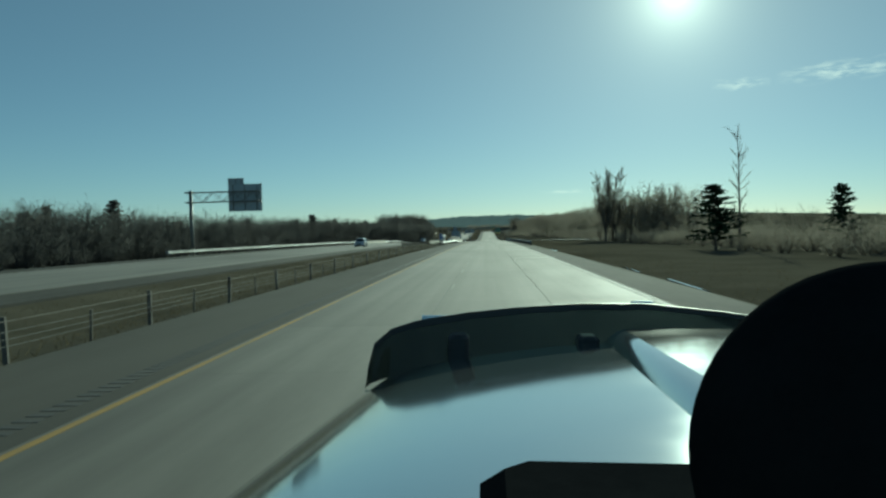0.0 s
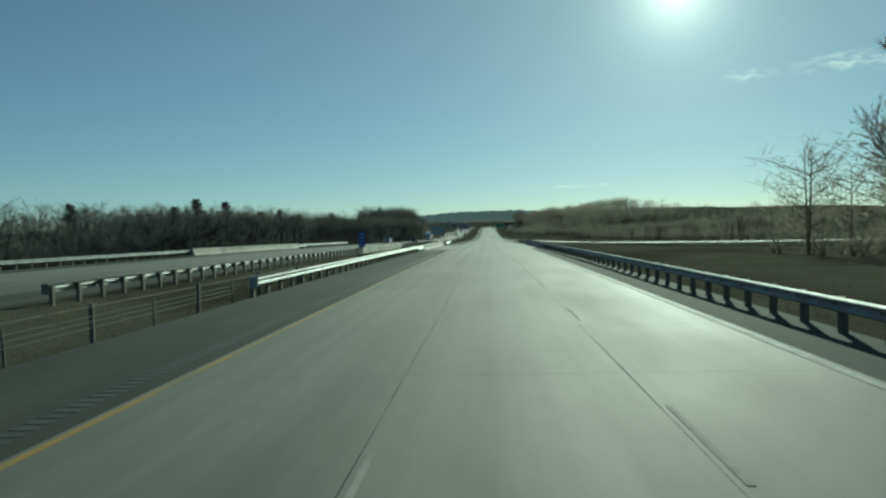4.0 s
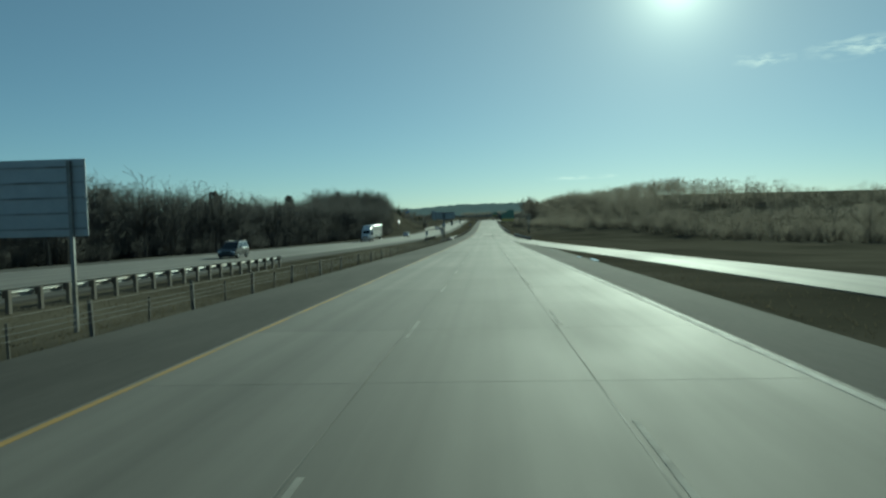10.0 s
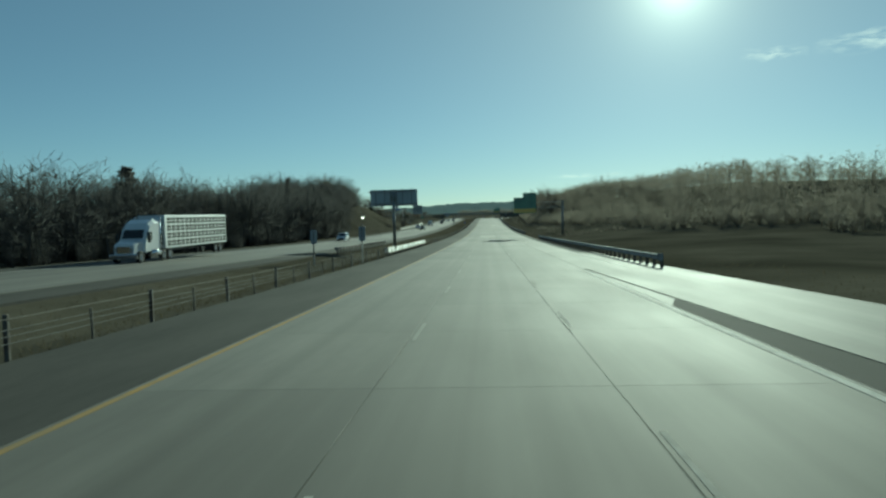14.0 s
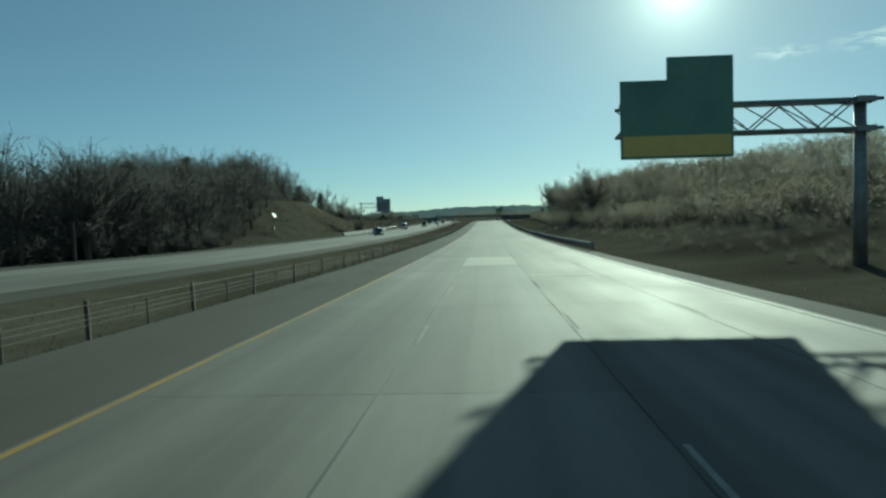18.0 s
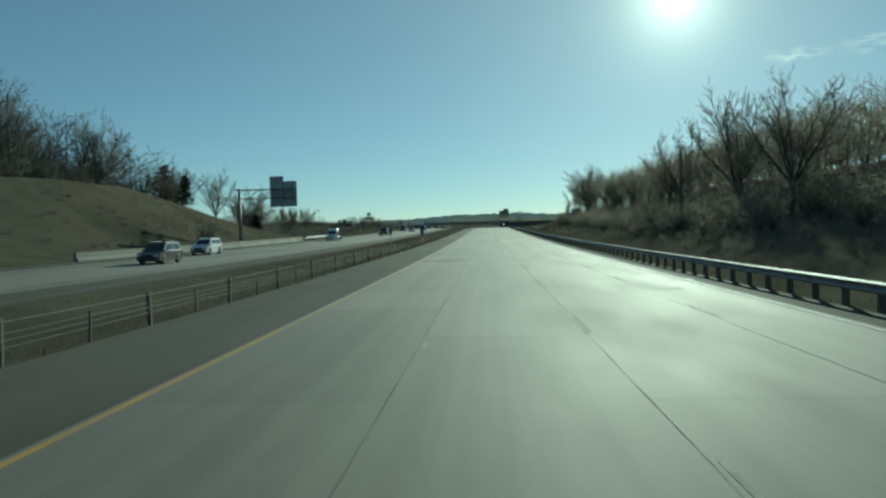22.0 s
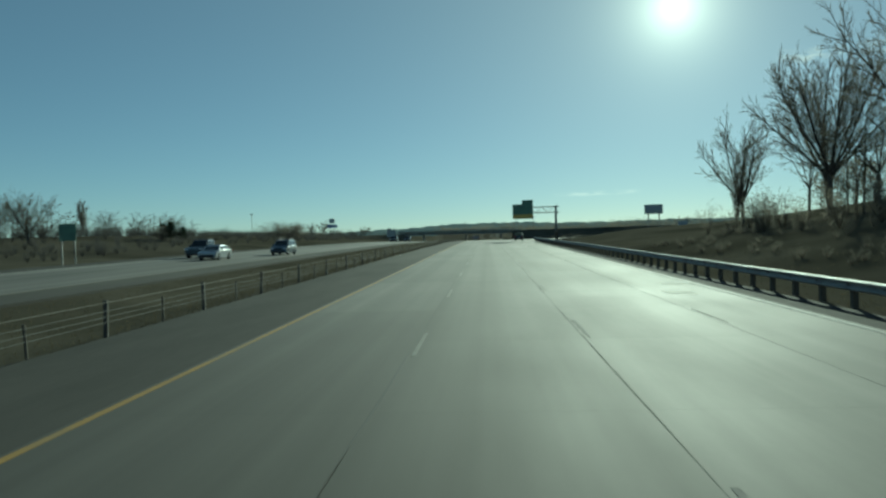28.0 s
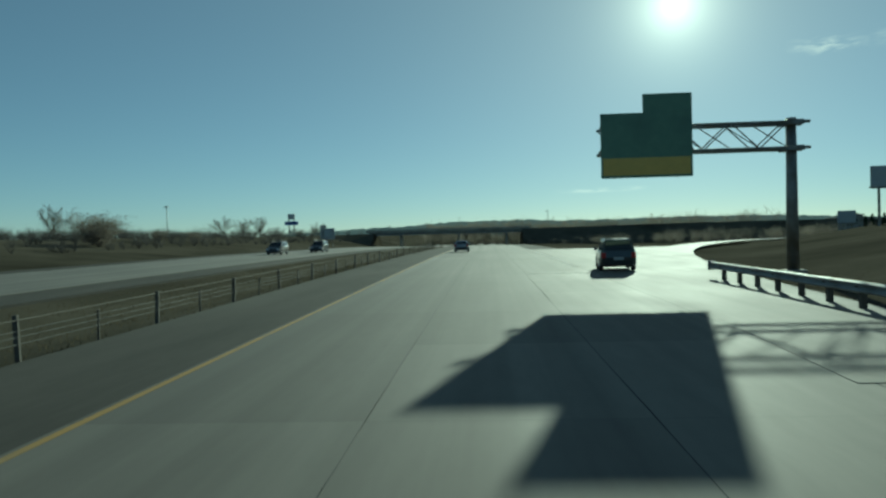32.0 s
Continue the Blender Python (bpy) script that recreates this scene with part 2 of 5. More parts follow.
def strip(name, edges, ys, dz, material, thick=.12, label="", category="", kind="structure", parent=None):
    """A band along the road between edges(y) -> (x0, x1, lift0, lift1)."""
    m, rs = M(), []
    for y in ys:
        x0, x1, l0, l1 = edges(y)
        z = prof(y) + dz
        rs.append([(x0, y, z + l0 - thick), (x0, y, z + l0), (x1, y, z + l1), (x1, y, z + l1 - thick)])
    m.rings(rs)
    ob = part(name, m, material, parent)
    return tagged(ob, label, category, kind=kind) if label else ob


def const(x0, x1, l0=0.0, l1=0.0):
    return lambda y: (x0, x1, l0, l1)


FULL = list(range(-60, 1441, 10))
L0, L1, L2, L3, L4 = -5.49, -1.62, 1.97, 5.49, 8.35
LANES = ((L0, L1), (L1, L2), (L2, L3), (L3, L4))
strip("pavement", const(-9.3, L0 - .01), FULL, 0, ASPHALT, label="dark asphalt inner shoulder beside the yellow line", category="shoulder")


def outer(y):
    """Right edge of the outer shoulder."""
    return float(np.interp(y, [-60, 120, 310, 400, 480, 1000, 1440], [8.0, 7.6, 7.6, 8.6, 9.7, 9.7, 9.0]))


def ramp_in(y):
    """Centre of the joining ramp."""
    return float(np.interp(y, [276, 300, 344, 379, 411, 440, 490], [18.5, 16.6, 14.2, 12.3, 10.4, 9.0, 7.5]))


strip("pavement", lambda y: (L3 + .01 if y < 455 or y > 1020 else L4 + .01, outer(y), 0, -.03), FULL, -.004, ASPHALT, label="worn asphalt outer shoulder", category="shoulder")
strip("road", const(-35.6, -18.4, .35, 0), FULL, 0, ASPHALT, label="opposite carriageway with three lanes of grey pavement", category="road")
strip("road", const(-32.4, -21.4, .3, .08), FULL, .01, CONCRETE_JOINED, label="grey concrete lanes of the opposite carriageway", category="road")
strip("road", lambda y: (ramp_in(y) - 2.4, ramp_in(y) + 2.4, 0, 0), list(range(276, 497, 10)), .003, CONCRETE_JOINED, label="pale concrete ramp joining the motorway", category="road")


bend = M()
path = [(120, 226), (80, 226), (58, 228), (42, 234), (31, 244), (23.8, 258), (18.5, 276.2)]
rs = []
for k, (x, y) in enumerate(path):
    a, b = Vector(path[max(k - 1, 0)]), Vector(path[min(k + 1, len(path) - 1)])
    n = (b - a).normalized()
    n = Vector((n.y, -n.x)) * 2.4
    if k == len(path) - 1:
        n = Vector((-2.4, 0))
    z = prof(y) + .02
    rs.append([(x + n.x, y + n.y, z - .15), (x + n.x, y + n.y, z), (x - n.x, y - n.y, z), (x - n.x, y - n.y, z - .15)])
tagged(part("road", bend.rings(rs), CONCRETE_JOINED), "pale concrete ramp bending in from the side", "road", kind="structure")


def ramp_out(y):
    t = max(y - 985, 0) / 120
    return 7.32 + 30 * t * t + 1.5 * t


strip("road", lambda y: (ramp_out(y) - 2.2, ramp_out(y) + 2.6, 0, 0), list(range(990, 1181, 10)), .014, CONCRETE_JOINED, label="pale exit ramp curving away uphill", category="road")

strip("pavement", lambda y: (L3 + .02, max(ramp_out(y) - 2.16, L3 + .1), 0, .012), list(range(996, 1078, 4)), .003, CONCRETE_JOINED, label="concrete gore between the lanes and the exit ramp", category="road")

# sub-base that shows dark in the joints between the slabs
bed = strip("road", lambda y: (L0, L4 if 455 < y < 1020 else L3, 0, 0), FULL, -.03, JOINT, label="concrete motorway lanes laid in jointed slabs", category="road")


# ------------------------------------------------ lines
def line(x, y0, y1, w, material, name, label):
    ys = [y0] + [y for y in range(-60, 1441, 10) if y0 < y < y1] + [y1]
    f = x if callable(x) else (lambda y: x)
    return strip(name, lambda y: (f(y) - w / 2, f(y) + w / 2, 0, 0), ys, .012, material, .008, label, "road marking")


line(L0 + .16, -40, 1440, .12, YELLOW, "yellow_edge_line", "worn yellow edge line beside the inner shoulder")
line(L3 - .2, -40, 470, .15, WHITE, "white_edge_line", "worn white edge line")
line(L4 - .25, 470, 1000, .15, WHITE, "white_edge_line", "worn white edge line")
line(lambda y: ramp_out(y) + 2.2, 1000, 1170, .15, WHITE, "white_edge_line", "white edge line of the exit ramp")
line(lambda y: ramp_out(y) - 1.95, 1024, 1170, .15, WHITE, "white_edge_line", "white gore line of the exit ramp")
line(L3 - .1, 1024, 1440, .15, WHITE, "white_edge_line", "white edge line past the exit")
line(-21.9, -60, 1440, .15, YELLOW, "yellow_edge_line", "yellow edge line of the opposite carriageway")
line(-32.2, -60, 1440, .15, WHITE, "white_edge_line", "white edge line of the opposite carriageway").location.z = .3
dash = M().box(-.04, .04, -1.5, 1.5, 0, .004)
dash_me = dash.mesh("dash", WORN)
for col, x0 in enumerate((L1 + .12, L2 + .12, L3 + .12)):
    lane = thing("lane_line", "row of worn white dashes along the joint", "road marking", kind="structure")
    for k in range(84):
        y = -30 + k * 12.19 + col * 2
        if col == 2 and not 480 < y < 1000:
            continue
        part("dash", dash_me, None, lane, at=pose(x0, y, prof(y) + .006, math.degrees(grade(y))))


# ------------------------------------------------ guard rails and fences
WAVE = [(.012, 0), (.05, .022), (.078, .045), (.083, .062), (.076, .08), (.045, .105), (.008, .135), (.0, .15)]
WPROF = [(a, b) for a, b in WAVE] + [(a, .31 - b) for a, b in reversed(WAVE[:-1])]
TPROF = [(a, b - .2) for a, b in WAVE] + [(a, b + .005) for a, b in WPROF[1:]]
POST_ME = M().box(-.075, .075, -.1, .1, -.3, .74, .01).mesh("post", WOODPOST)
BLOCK_ME = M().box(-.075, .075, -.1, .1, .44, .72, .01).mesh("offset_block", WOODPOST)


def guard_rail(x, y0, y1, face, label, dz=0.0, material=None, bend=None, thrie=()):
    """A W-beam rail on timber posts; face 1: the beam looks to +x, -1: to -x. bend(y): sideways shift. thrie: the lengths of beam, counted from either end, that have three waves."""
    material = material or GALV
    bend = bend or (lambda y: 0.0)
    th = thing("guard_rail", label, "guard rail", pose(x, y0, prof(y0) + dz))
    n = max(int((y1 - y0) / 7.62), 1)
    seg = (y1 - y0) / n
    for k in range(n):
        m, rs = M(), []
        waves = TPROF if k in thrie or k - n in thrie else WPROF
        for e in (0, .5, 1):
            y = y0 + (k + e) * seg + (.03 if e == 1 and k < n - 1 else 0)
            base = (bend(y), y - y0, prof(y) - prof(y0) + .44)
            front = [(base[0] + face * (.16 + a + .002 * (k % 2)), base[1], base[2] + b) for a, b in waves]
            back = [(px - face * .006, py, pz) for px, py, pz in reversed(front)]
            rs.append(front + back)
        m.rings(rs)
        part("beam", m, material, th)
    for k in range(int((y1 - y0) / 1.905) + 1):
        y = y0 + .2 + k * 1.905
        if y > y1:
            break
        at = pose(bend(y), y - y0, prof(y) - prof(y0), 0, 0, 0)
        p = part("post", POST_ME, None, th, at=at)
        part("offset_block", BLOCK_ME, None, p, at=pose(face * .1, 0, 0))
    for y in (y0, y1):
        e = M().box(-.02, .30, -.04, .04, .38, .80, .02)
        part("end_shoe", e, material, th, at=pose(bend(y) + (0 if face > 0 else -.28), y - y0, prof(y) - prof(y0)))
    return th


TALL_ME = M().box(-.055, .055, -.04, .04, -.3, 1.0, .008).mesh("post", FENCE)
SLIM_ME = M().tube((0, 0, -.3), (0, 0, .80), .035, n=6).mesh("post", WOODPOST)


def cable_fence(x, y0, y1, label, dz=-.12):
    th = thing("cable_barrier", label, "barrier fence", pose(x, y0, prof(y0) + dz))
    k, y = 0, y0
    rnd = random.Random(int(y0) + 7)
    while y <= y1:
        at = pose(rnd.uniform(-.03, .03), y - y0, prof(y) - prof(y0) + rnd.uniform(-.03, .02), rnd.uniform(-1.5, 1.5), rnd.uniform(-2.5, 2.5), 0)
        part("post", TALL_ME if k % 2 == 0 else SLIM_ME, None, th, at=at)
        k, y = k + 1, y + 3.13
    for h in (.42, .56, .70, .92):
        m, rs = M(), []
        ys = np.arange(y0, y1 + .1, 6.26)
        for yy in ys:
            z = prof(yy) - prof(y0) + h + rnd.uniform(-.01, .01)
            r = .009 if h < .9 else .013
            rs.append([(.055 + r * math.cos(a), yy - y0, z + r * math.sin(a)) for a in (0.8, 2.4, 3.9, 5.5)])
        m.rings(rs)
        part("cable" if h < .9 else "top_cable", m, CABLE if h < .9 else FENCE, th)
    return th


cable_fence(-9.6, -30, 160, "cable barrier of steel posts in the grass median")
cable_fence(-9.6, 286, 1110, "long cable barrier of steel posts in the grass median")
guard_rail(-9.4, 150, 225, 1, "galvanised guard rail leading to the bridge parapet", thrie=(-1,))
guard_rail(-8.85, 272, 291, 1, "short galvanised guard rail behind the bridge", thrie=(0,))
guard_rail(-10.05, 500, 545, 1, "three-wave galvanised guard rail behind the cable barrier", thrie=range(9))
guard_rail(-17.5, 150, 222, -1, "weathered guard rail of the opposite carriageway seen from behind", -.1, GALV_DULL)
guard_rail(-16.95, 270, 366, -1, "weathered guard rail of the opposite carriageway seen from behind", -.1, GALV_DULL)
guard_rail(-17.3, 512, 552, -1, "weathered guard rail beside the message sign", -.1, GALV_DULL)
guard_rail(9.95, 470, 566, -1, "galvanised guard rail along the outer shoulder")
guard_rail(9.95, 620, 1012, -1, "long galvanised guard rail along the wooded slope")
guard_rail(-36.6, 81, 209, 1, "bright guard rail beyond the opposite carriageway", .3)
guard_rail(-36.6, 258, 309, 1, "bright guard rail beyond the opposite carriageway", .3, thrie=(0,))
guard_rail(-36.6, 817, 843, 1, "bright guard rail beyond the opposite carriageway", .3)
guard_rail(7.35, 123, 225, -1, "galvanised guard rail leading to the bridge")
guard_rail(7.35, 272, 294, -1, "galvanised guard rail past the bridge")


def parapet(x, y0, y1, face, label, dz=0.0, top=.86, material=None, foot=-.3):
    """A concrete bridge parapet with a sloped foot."""
    th = thing("bridge_parapet", label, "parapet", pose(x, y0, prof(y0) + dz))
    n = max(int((y1 - y0) / 9.6), 1)
    for k in range(n):
        a, b = (y1 - y0) * k / n + .01, (y1 - y0) * (k + 1) / n - .01
        P = [(0, foot), (.42, foot), (.42, .08), (.24, .34), (.19, top - .03), (.17, top), (0.02, top), (0, top - .03)]
        ring = lambda y: [(face * px, y, pz + prof(y0 + y) - prof(y0)) for px, pz in P]
        part("parapet_panel", M().rings([ring(a), ring(b)] if face > 0 else [ring(b), ring(a)]), material or BRIDGE, th)
    return th


parapet(-9.5, 225, 272, 1, "sunlit concrete parapet of the motorway bridge")
parapet(7.45, 225, 272, -1, "concrete parapet on the outer side of the bridge")
parapet(-17.9, 222, 270, -1, "concrete parapet of the opposite bridge seen from behind", 0.0, .72, None, -.14)
parapet(-37.0, 736, 816, 1, "low stained concrete wall at the foot of the hill", .3, .8, OLDWALL)
parapet(-36.2, 209, 258, 1, "sunlit concrete parapet of the opposite bridge", .35)
for x0, x1, ya, yb, deep in ((-9.4, 7.5, 224, 273, .7), (-36.3, -17.8, 208, 271, .12)):
    strip("bridge_deck", const(x0, x1), [ya, (ya + yb) / 2, yb], -.14, BRIDGE, deep, "concrete bridge deck over a gully", "bridge")


# ------------------------------------------------ sign gantries
def gantry(x_post, y, boards, height, turn, face_mat, label, chord_z, board_depth=.12):
    """A cantilever sign bridge. boards: (x0, x1, z0, z1) relative to the road's centre line; the arm reaches to the farthest board edge."""
    th = thing("sign_gantry", label, "road sign", place(x_post, y))
    xe = min((b[0] if x_post > 0 else -b[1]) for b in boards)
    xe = (xe if x_post > 0 else -xe) - x_post
    s = 1 if xe > 0 else -1
    part("post", M().tube((0, 0, -.3), (0, 0, height), .30, .24, 12), GALV_DULL, th, smooth=True)
    part("base_plate", M().box(-.5, .5, -.5, .5, -.2, .06, .03), BRIDGE, th)
    z0, z1 = chord_z
    for yy in (-.5, .5):
        for z in (z0, z1):
            part("chord", M().tube((-s * .7, yy, z), (xe, yy, z), .075, n=8), GALV_DULL, th, smooth=True)
    n = 7
    for k in range(n):
        xa, xb = xe * k / n + s * .35, xe * (k + 1) / n + s * .35
        if abs(xb) > abs(xe):
            xb = xe
        for yy in (-.5, .5):
            m = M()
            m.tube((xa, yy, z0 if k % 2 else z1), (xb, yy, z1 if k % 2 else z0), .035, n=5)
            part("brace", m, GALV_DULL, th)
        part("brace", M().tube((xa, -.5, z0), (xb, .5, z1), .03, n=5), GALV_DULL, th)
        part("strut", M().tube((xb, -.5, z0), (xb, .5, z0), .03, n=5), GALV_DULL, th)
    part("collar", M().box(-.42, .42, -.6, .6, z0 - .12, z0 + .12, .03), GALV_DULL, th)
    part("collar", M().box(-.42, .42, -.6, .6, z1 - .12, z1 + .12, .03), GALV_DULL, th)
    yb = -.72 if turn == 0 else .72
    for x0, x1, b0, b1 in boards:
        n = max(int(round((x1 - x0) / .61)), 1)
        bd = part("sign_board", M().box(x0 - x_post, x1 - x_post, min(yb, yb * 1.05), max(yb, yb * 1.05), b0, b1, .008), face_mat, th)
        back = yb * .97
        k = int((b1 - b0) / .45)
        for i in range(k + 1):
            z = b0 + .12 + (b1 - b0 - .24) * i / max(k, 1)
            part("stiffener", M().box(x0 - x_post + .04, x1 - x_post - .04, min(back, yb) - .03, max(back, yb) + .001, z - .03, z + .03), SIGN_BACK, bd)
        for i in range(3):
            xx = x0 - x_post + (x1 - x0) * (.15 + .35 * i)
            lo, hi = sorted((yb * .9, yb * .70))
            part("hanger", M().box(xx - .05, xx + .05, lo, hi, min(b0, z0) if b0 < z0 else b0, b1 - .05), GALV_DULL, bd)
    if face_mat is SIGN_GREEN:
        x0, x1, b0, b1 = boards[0]
        z = b0 + .12
        part("yellow_panel", M().box(x0 - x_post + .1, x1 - x_post - .1, yb * 1.05 - .008, yb * 1.05 + .001, z, z + .85, .003), SIGN_YELLOW, th, "yellow strip along the foot of the green sign")
    return th


gantry(-42.2, 102, [(-36.95, -32.05, 6.2, 10.1), (-36.95, -34.65, 10.1, 10.95)], 9.3, 180, SIGN_BACK, "cantilever gantry with the grey back of a motorway sign", (7.6, 9.0))
gantry(15.95, 583, [(5.75, 10.45, 5.15, 8.45), (7.7, 10.45, 8.45, 9.4)], 7.6, 0, SIGN_GREEN, "cantilever gantry carrying a green and yellow exit sign", (6.2, 7.42))
gantry(-42.4, 796, [(-37.3, -32.6, 6.6, 11.0), (-37.3, -34.9, 11.0, 11.85)], 9.9, 180, SIGN_BACK, "cantilever gantry with the grey back of a motorway sign", (8.1, 9.6))
gantry(14.95, 1016, [(5.6, 10.0, 4.75, 7.9), (7.65, 10.0, 7.9, 8.8)], 7.5, 0, SIGN_GREEN, "cantilever gantry carrying a green and yellow exit sign", (6.0, 7.25))


def message_sign(x, y, w, z0, z1, label):
    """A wide panel on one post, seen from behind."""
    th = thing("message_sign", label, "road sign", place(x, y))
    part("post", M().tube((0, .35, -.7), (0, .35, z1 - .3), .23, .20, 14), GALV_DULL, th, smooth=True)
    part("base", M().tube((0, .35, -.8), (0, .35, -.15), .55, .5, 14), BRIDGE, th)
    bd = part("panel", M().box(-w / 2, w / 2, .75, .85, z0, z1, .02), SIGN_BACK, th)
    for i in range(9):
        z = z0 + (z1 - z0) * (i + .5) / 9
        part("slat", M().box(-w / 2 + .03, w / 2 - .03, .70, .751, z - .09, z + .09), SIGN_BACK, bd)
    for i in range(5):
        xx = -w / 2 + w * (.12 + .19 * i)
        part("rib", M().box(xx - .07, xx + .07, .60, .70, z0 - .03, z1 + .03), GALV_DULL, bd)
    for z in (z0 + .3, z1 - .3):
        part("beam", M().box(-w / 2 - .22, w / 2 + .05, .48, .60, z - .07, z + .07), GALV_DULL, th)
    part("gusset", M().box(-.5, .5, .40, .5, z0 + .1, z1 - .1, .02), GALV_DULL, th)
    return th


message_sign(-13.0, 530.6, 6.7, 5.9, 8.2, "wide overhead message panel on one steel post in the median")


def panel_sign(x, y, w, z0, z1, posts, material, label, back=False, name="road_sign"):
    """A flat sign on one or more posts."""
    th = thing(name, label, "road sign", pose(x, y, ground_z(x, y)))
    bd = part("sign_panel", M().box(-w / 2, w / 2, -.02, .02, z0, z1, .008), material, th)
    for i in range(posts):
        xx = 0 if posts == 1 else -w / 2 + w * (.12 + .76 * i / (posts - 1))
        part("post", M().box(xx - .06, xx + .06, -.14 if back else .02, -.02 if back else .14, -.4, z1 - .05, .01), GALV_DULL, th)
    if back:
        for i in range(5):
            z = z0 + (z1 - z0) * (i + .5) / 5
            part("stiffener", M().box(-w / 2 + .05, w / 2 - .05, -.05, -.019, z - .03, z + .03), GALV, bd)
    return th


panel_sign(-14.1, 328, 4.1, 3.0, 5.4, 2, SIGN_BACK, "grey back of a two-post motorway sign in the median", True)
panel_sign(-12.3, 192, .62, 1.7, 3.2, 1, SIGN_BLUE, "small blue sign with rows of faded marks on one post")
blue = [o for o in bpy.data.objects if o.get("label", "").startswith("small blue sign")][0]
for k in range(4):
    part("mark", M().box(-.21, .21, -.026, -.019, 1.82 + k * .34, 2.0 + k * .34), SIGN_MARK, blue, "pale blue block of marks that cannot be read")
panel_sign(-11.15, 796, .5, 1.5, 2.6, 1, SIGN_BLUE, "narrow blue sign on one post in the median")
panel_sign(-16.7, 797.5, .55, 1.7, 2.7, 1, GALV_DULL, "narrow grey sign back on one post in the median", True)
panel_sign(-44.7, 932, 1.9, 2.6, 4.4, 2, SIGN_GREEN, "dark green two-post sign in the field")
panel_sign(-40, 1160, 3.6, 2.6, 5.4, 2, SIGN_BACK, "back of a tall two-post exit sign", True)
panel_sign(-41.0, 1160, 1.6, 5.4, 6.1, 1, SIGN_BACK, "small tab above the back of an exit sign", True)
panel_sign(-15.2, 492, .55, 1.9, 3.1, 1, SIGN_BACK, "narrow grey sign back on one post in the median", True)
panel_sign(-11.4, 495, .6, 2.0, 3.3, 1, SIGN_BACK, "narrow grey sign back on one post in the median", True)


# ------------------------------------------------ slabs, patches and joints
SLAB = 6.1
slab_me = [M().box((a - b) / 2 + .007, (b - a) / 2 - .007, -SLAB / 2 + .003, SLAB / 2 - .003, -.05, .004, .003).mesh("slab", CONCRETE) for a, b in LANES]
patch_me = [M().box((a - b) / 2 + .007, (b - a) / 2 - .007, -SLAB / 2 + .003, SLAB / 2 - .003, -.05, .004, .003).mesh("slab", PATCH) for a, b in LANES]
NEW_SLABS = {(1, 98), (1, 99), (2, 129)}
rest = M()
for k in range(-8, 236):
    for lane in range(4):
        y = k * SLAB + SLAB / 2
        if lane == 3 and not 470 < y < 1005:
            continue
        x, hw = sum(LANES[lane]) / 2, (LANES[lane][1] - LANES[lane][0]) / 2 - .007
        at = pose(x, y, prof(y), math.degrees(grade(y)))
        if lane < 3 and 0 <= k < 100 or (lane, k) in NEW_SLABS:
            part("slab", (patch_me if (lane, k) in NEW_SLABS else slab_me)[lane], None, bed, at=at)
        else:
            z0, z1 = prof(y - SLAB / 2), prof(y + SLAB / 2)
            e = SLAB / 2 - .003
            rest.add([(x - hw, y - e, z0 + .004), (x + hw, y - e, z0 + .004), (x + hw, y + e, z1 + .004), (x - hw, y + e, z1 + .004)], [(0, 1, 2, 3)])
tagged(part("slabs", rest, CONCRETE_JOINED, bed), kind="stuff")


def repair(x0, x1, y0, y1, material, label):
    m, rs = M(), []
    for y in [y0] + [v for v in range(-60, 1441, 10) if y0 < v < y1] + [y1]:
        z = prof(y)
        rs.append([(x0, y, z - .02), (x0, y, z + .009), (x1, y, z + .009), (x1, y, z - .02)])
    m.rings(rs)
    return tagged(part("pavement_patch", m, material), label, "road patch", kind="structure")


repair(-9.2, 7.3, 223.6, 223.95, JOINT, "dark asphalt strip at the bridge's first joint")
repair(-9.2, 7.3, 273.1, 273.5, JOINT, "dark asphalt strip at the bridge's last joint")
repair(-8.9, L0 - .02, 224.2, 272.8, CONCRETE, "grey concrete deck of the bridge shoulder")
repair(L3 + .02, 7.0, 224.2, 272.8, CONCRETE, "grey concrete deck of the bridge shoulder")
repair(L2 + .2, L3 + .4, 433, 433.9, PATCH, "pale concrete repair strip")
repair(L0 + .4, L1 - .3, 389, 390.4, TAR, "dark asphalt repair across one lane")
repair(L0 + .5, L1 - .2, 727, 728.3, TAR, "dark asphalt repair across one lane")
repair(L0 + .3, L1 - .2, 300, 301.3, TAR, "dark asphalt repair across one lane")
repair(L2 + .1, L3 - .1, 1018, 1018.5, JOINT, "dark sealed crack across one lane")
repair(L2 + .2, L3 - .3, 586.5, 587.4, PATCH, "pale concrete repair strip")
repair(L2 + .3, L3 - .2, 92, 93.4, PATCH, "pale concrete repair strip")
repair(L2 + .3, L3 + .2, 62, 63, PATCH, "pale concrete repair strip")
repair(L1 + .3, L2 - .4, 104, 105, PATCH, "pale concrete repair strip")
for k, (x, y) in enumerate(((6.6, 548), (7.3, 556), (8.1, 562), (6.2, 668), (7.0, 673), (7.8, 680), (6.5, 700), (8.0, 704), (6.9, 735), (7.4, 886), (6.6, 882))):
    repair(x - .5, x + .45, y, y + .9 + .3 * (k % 3), PATCH, "small pale concrete repair")

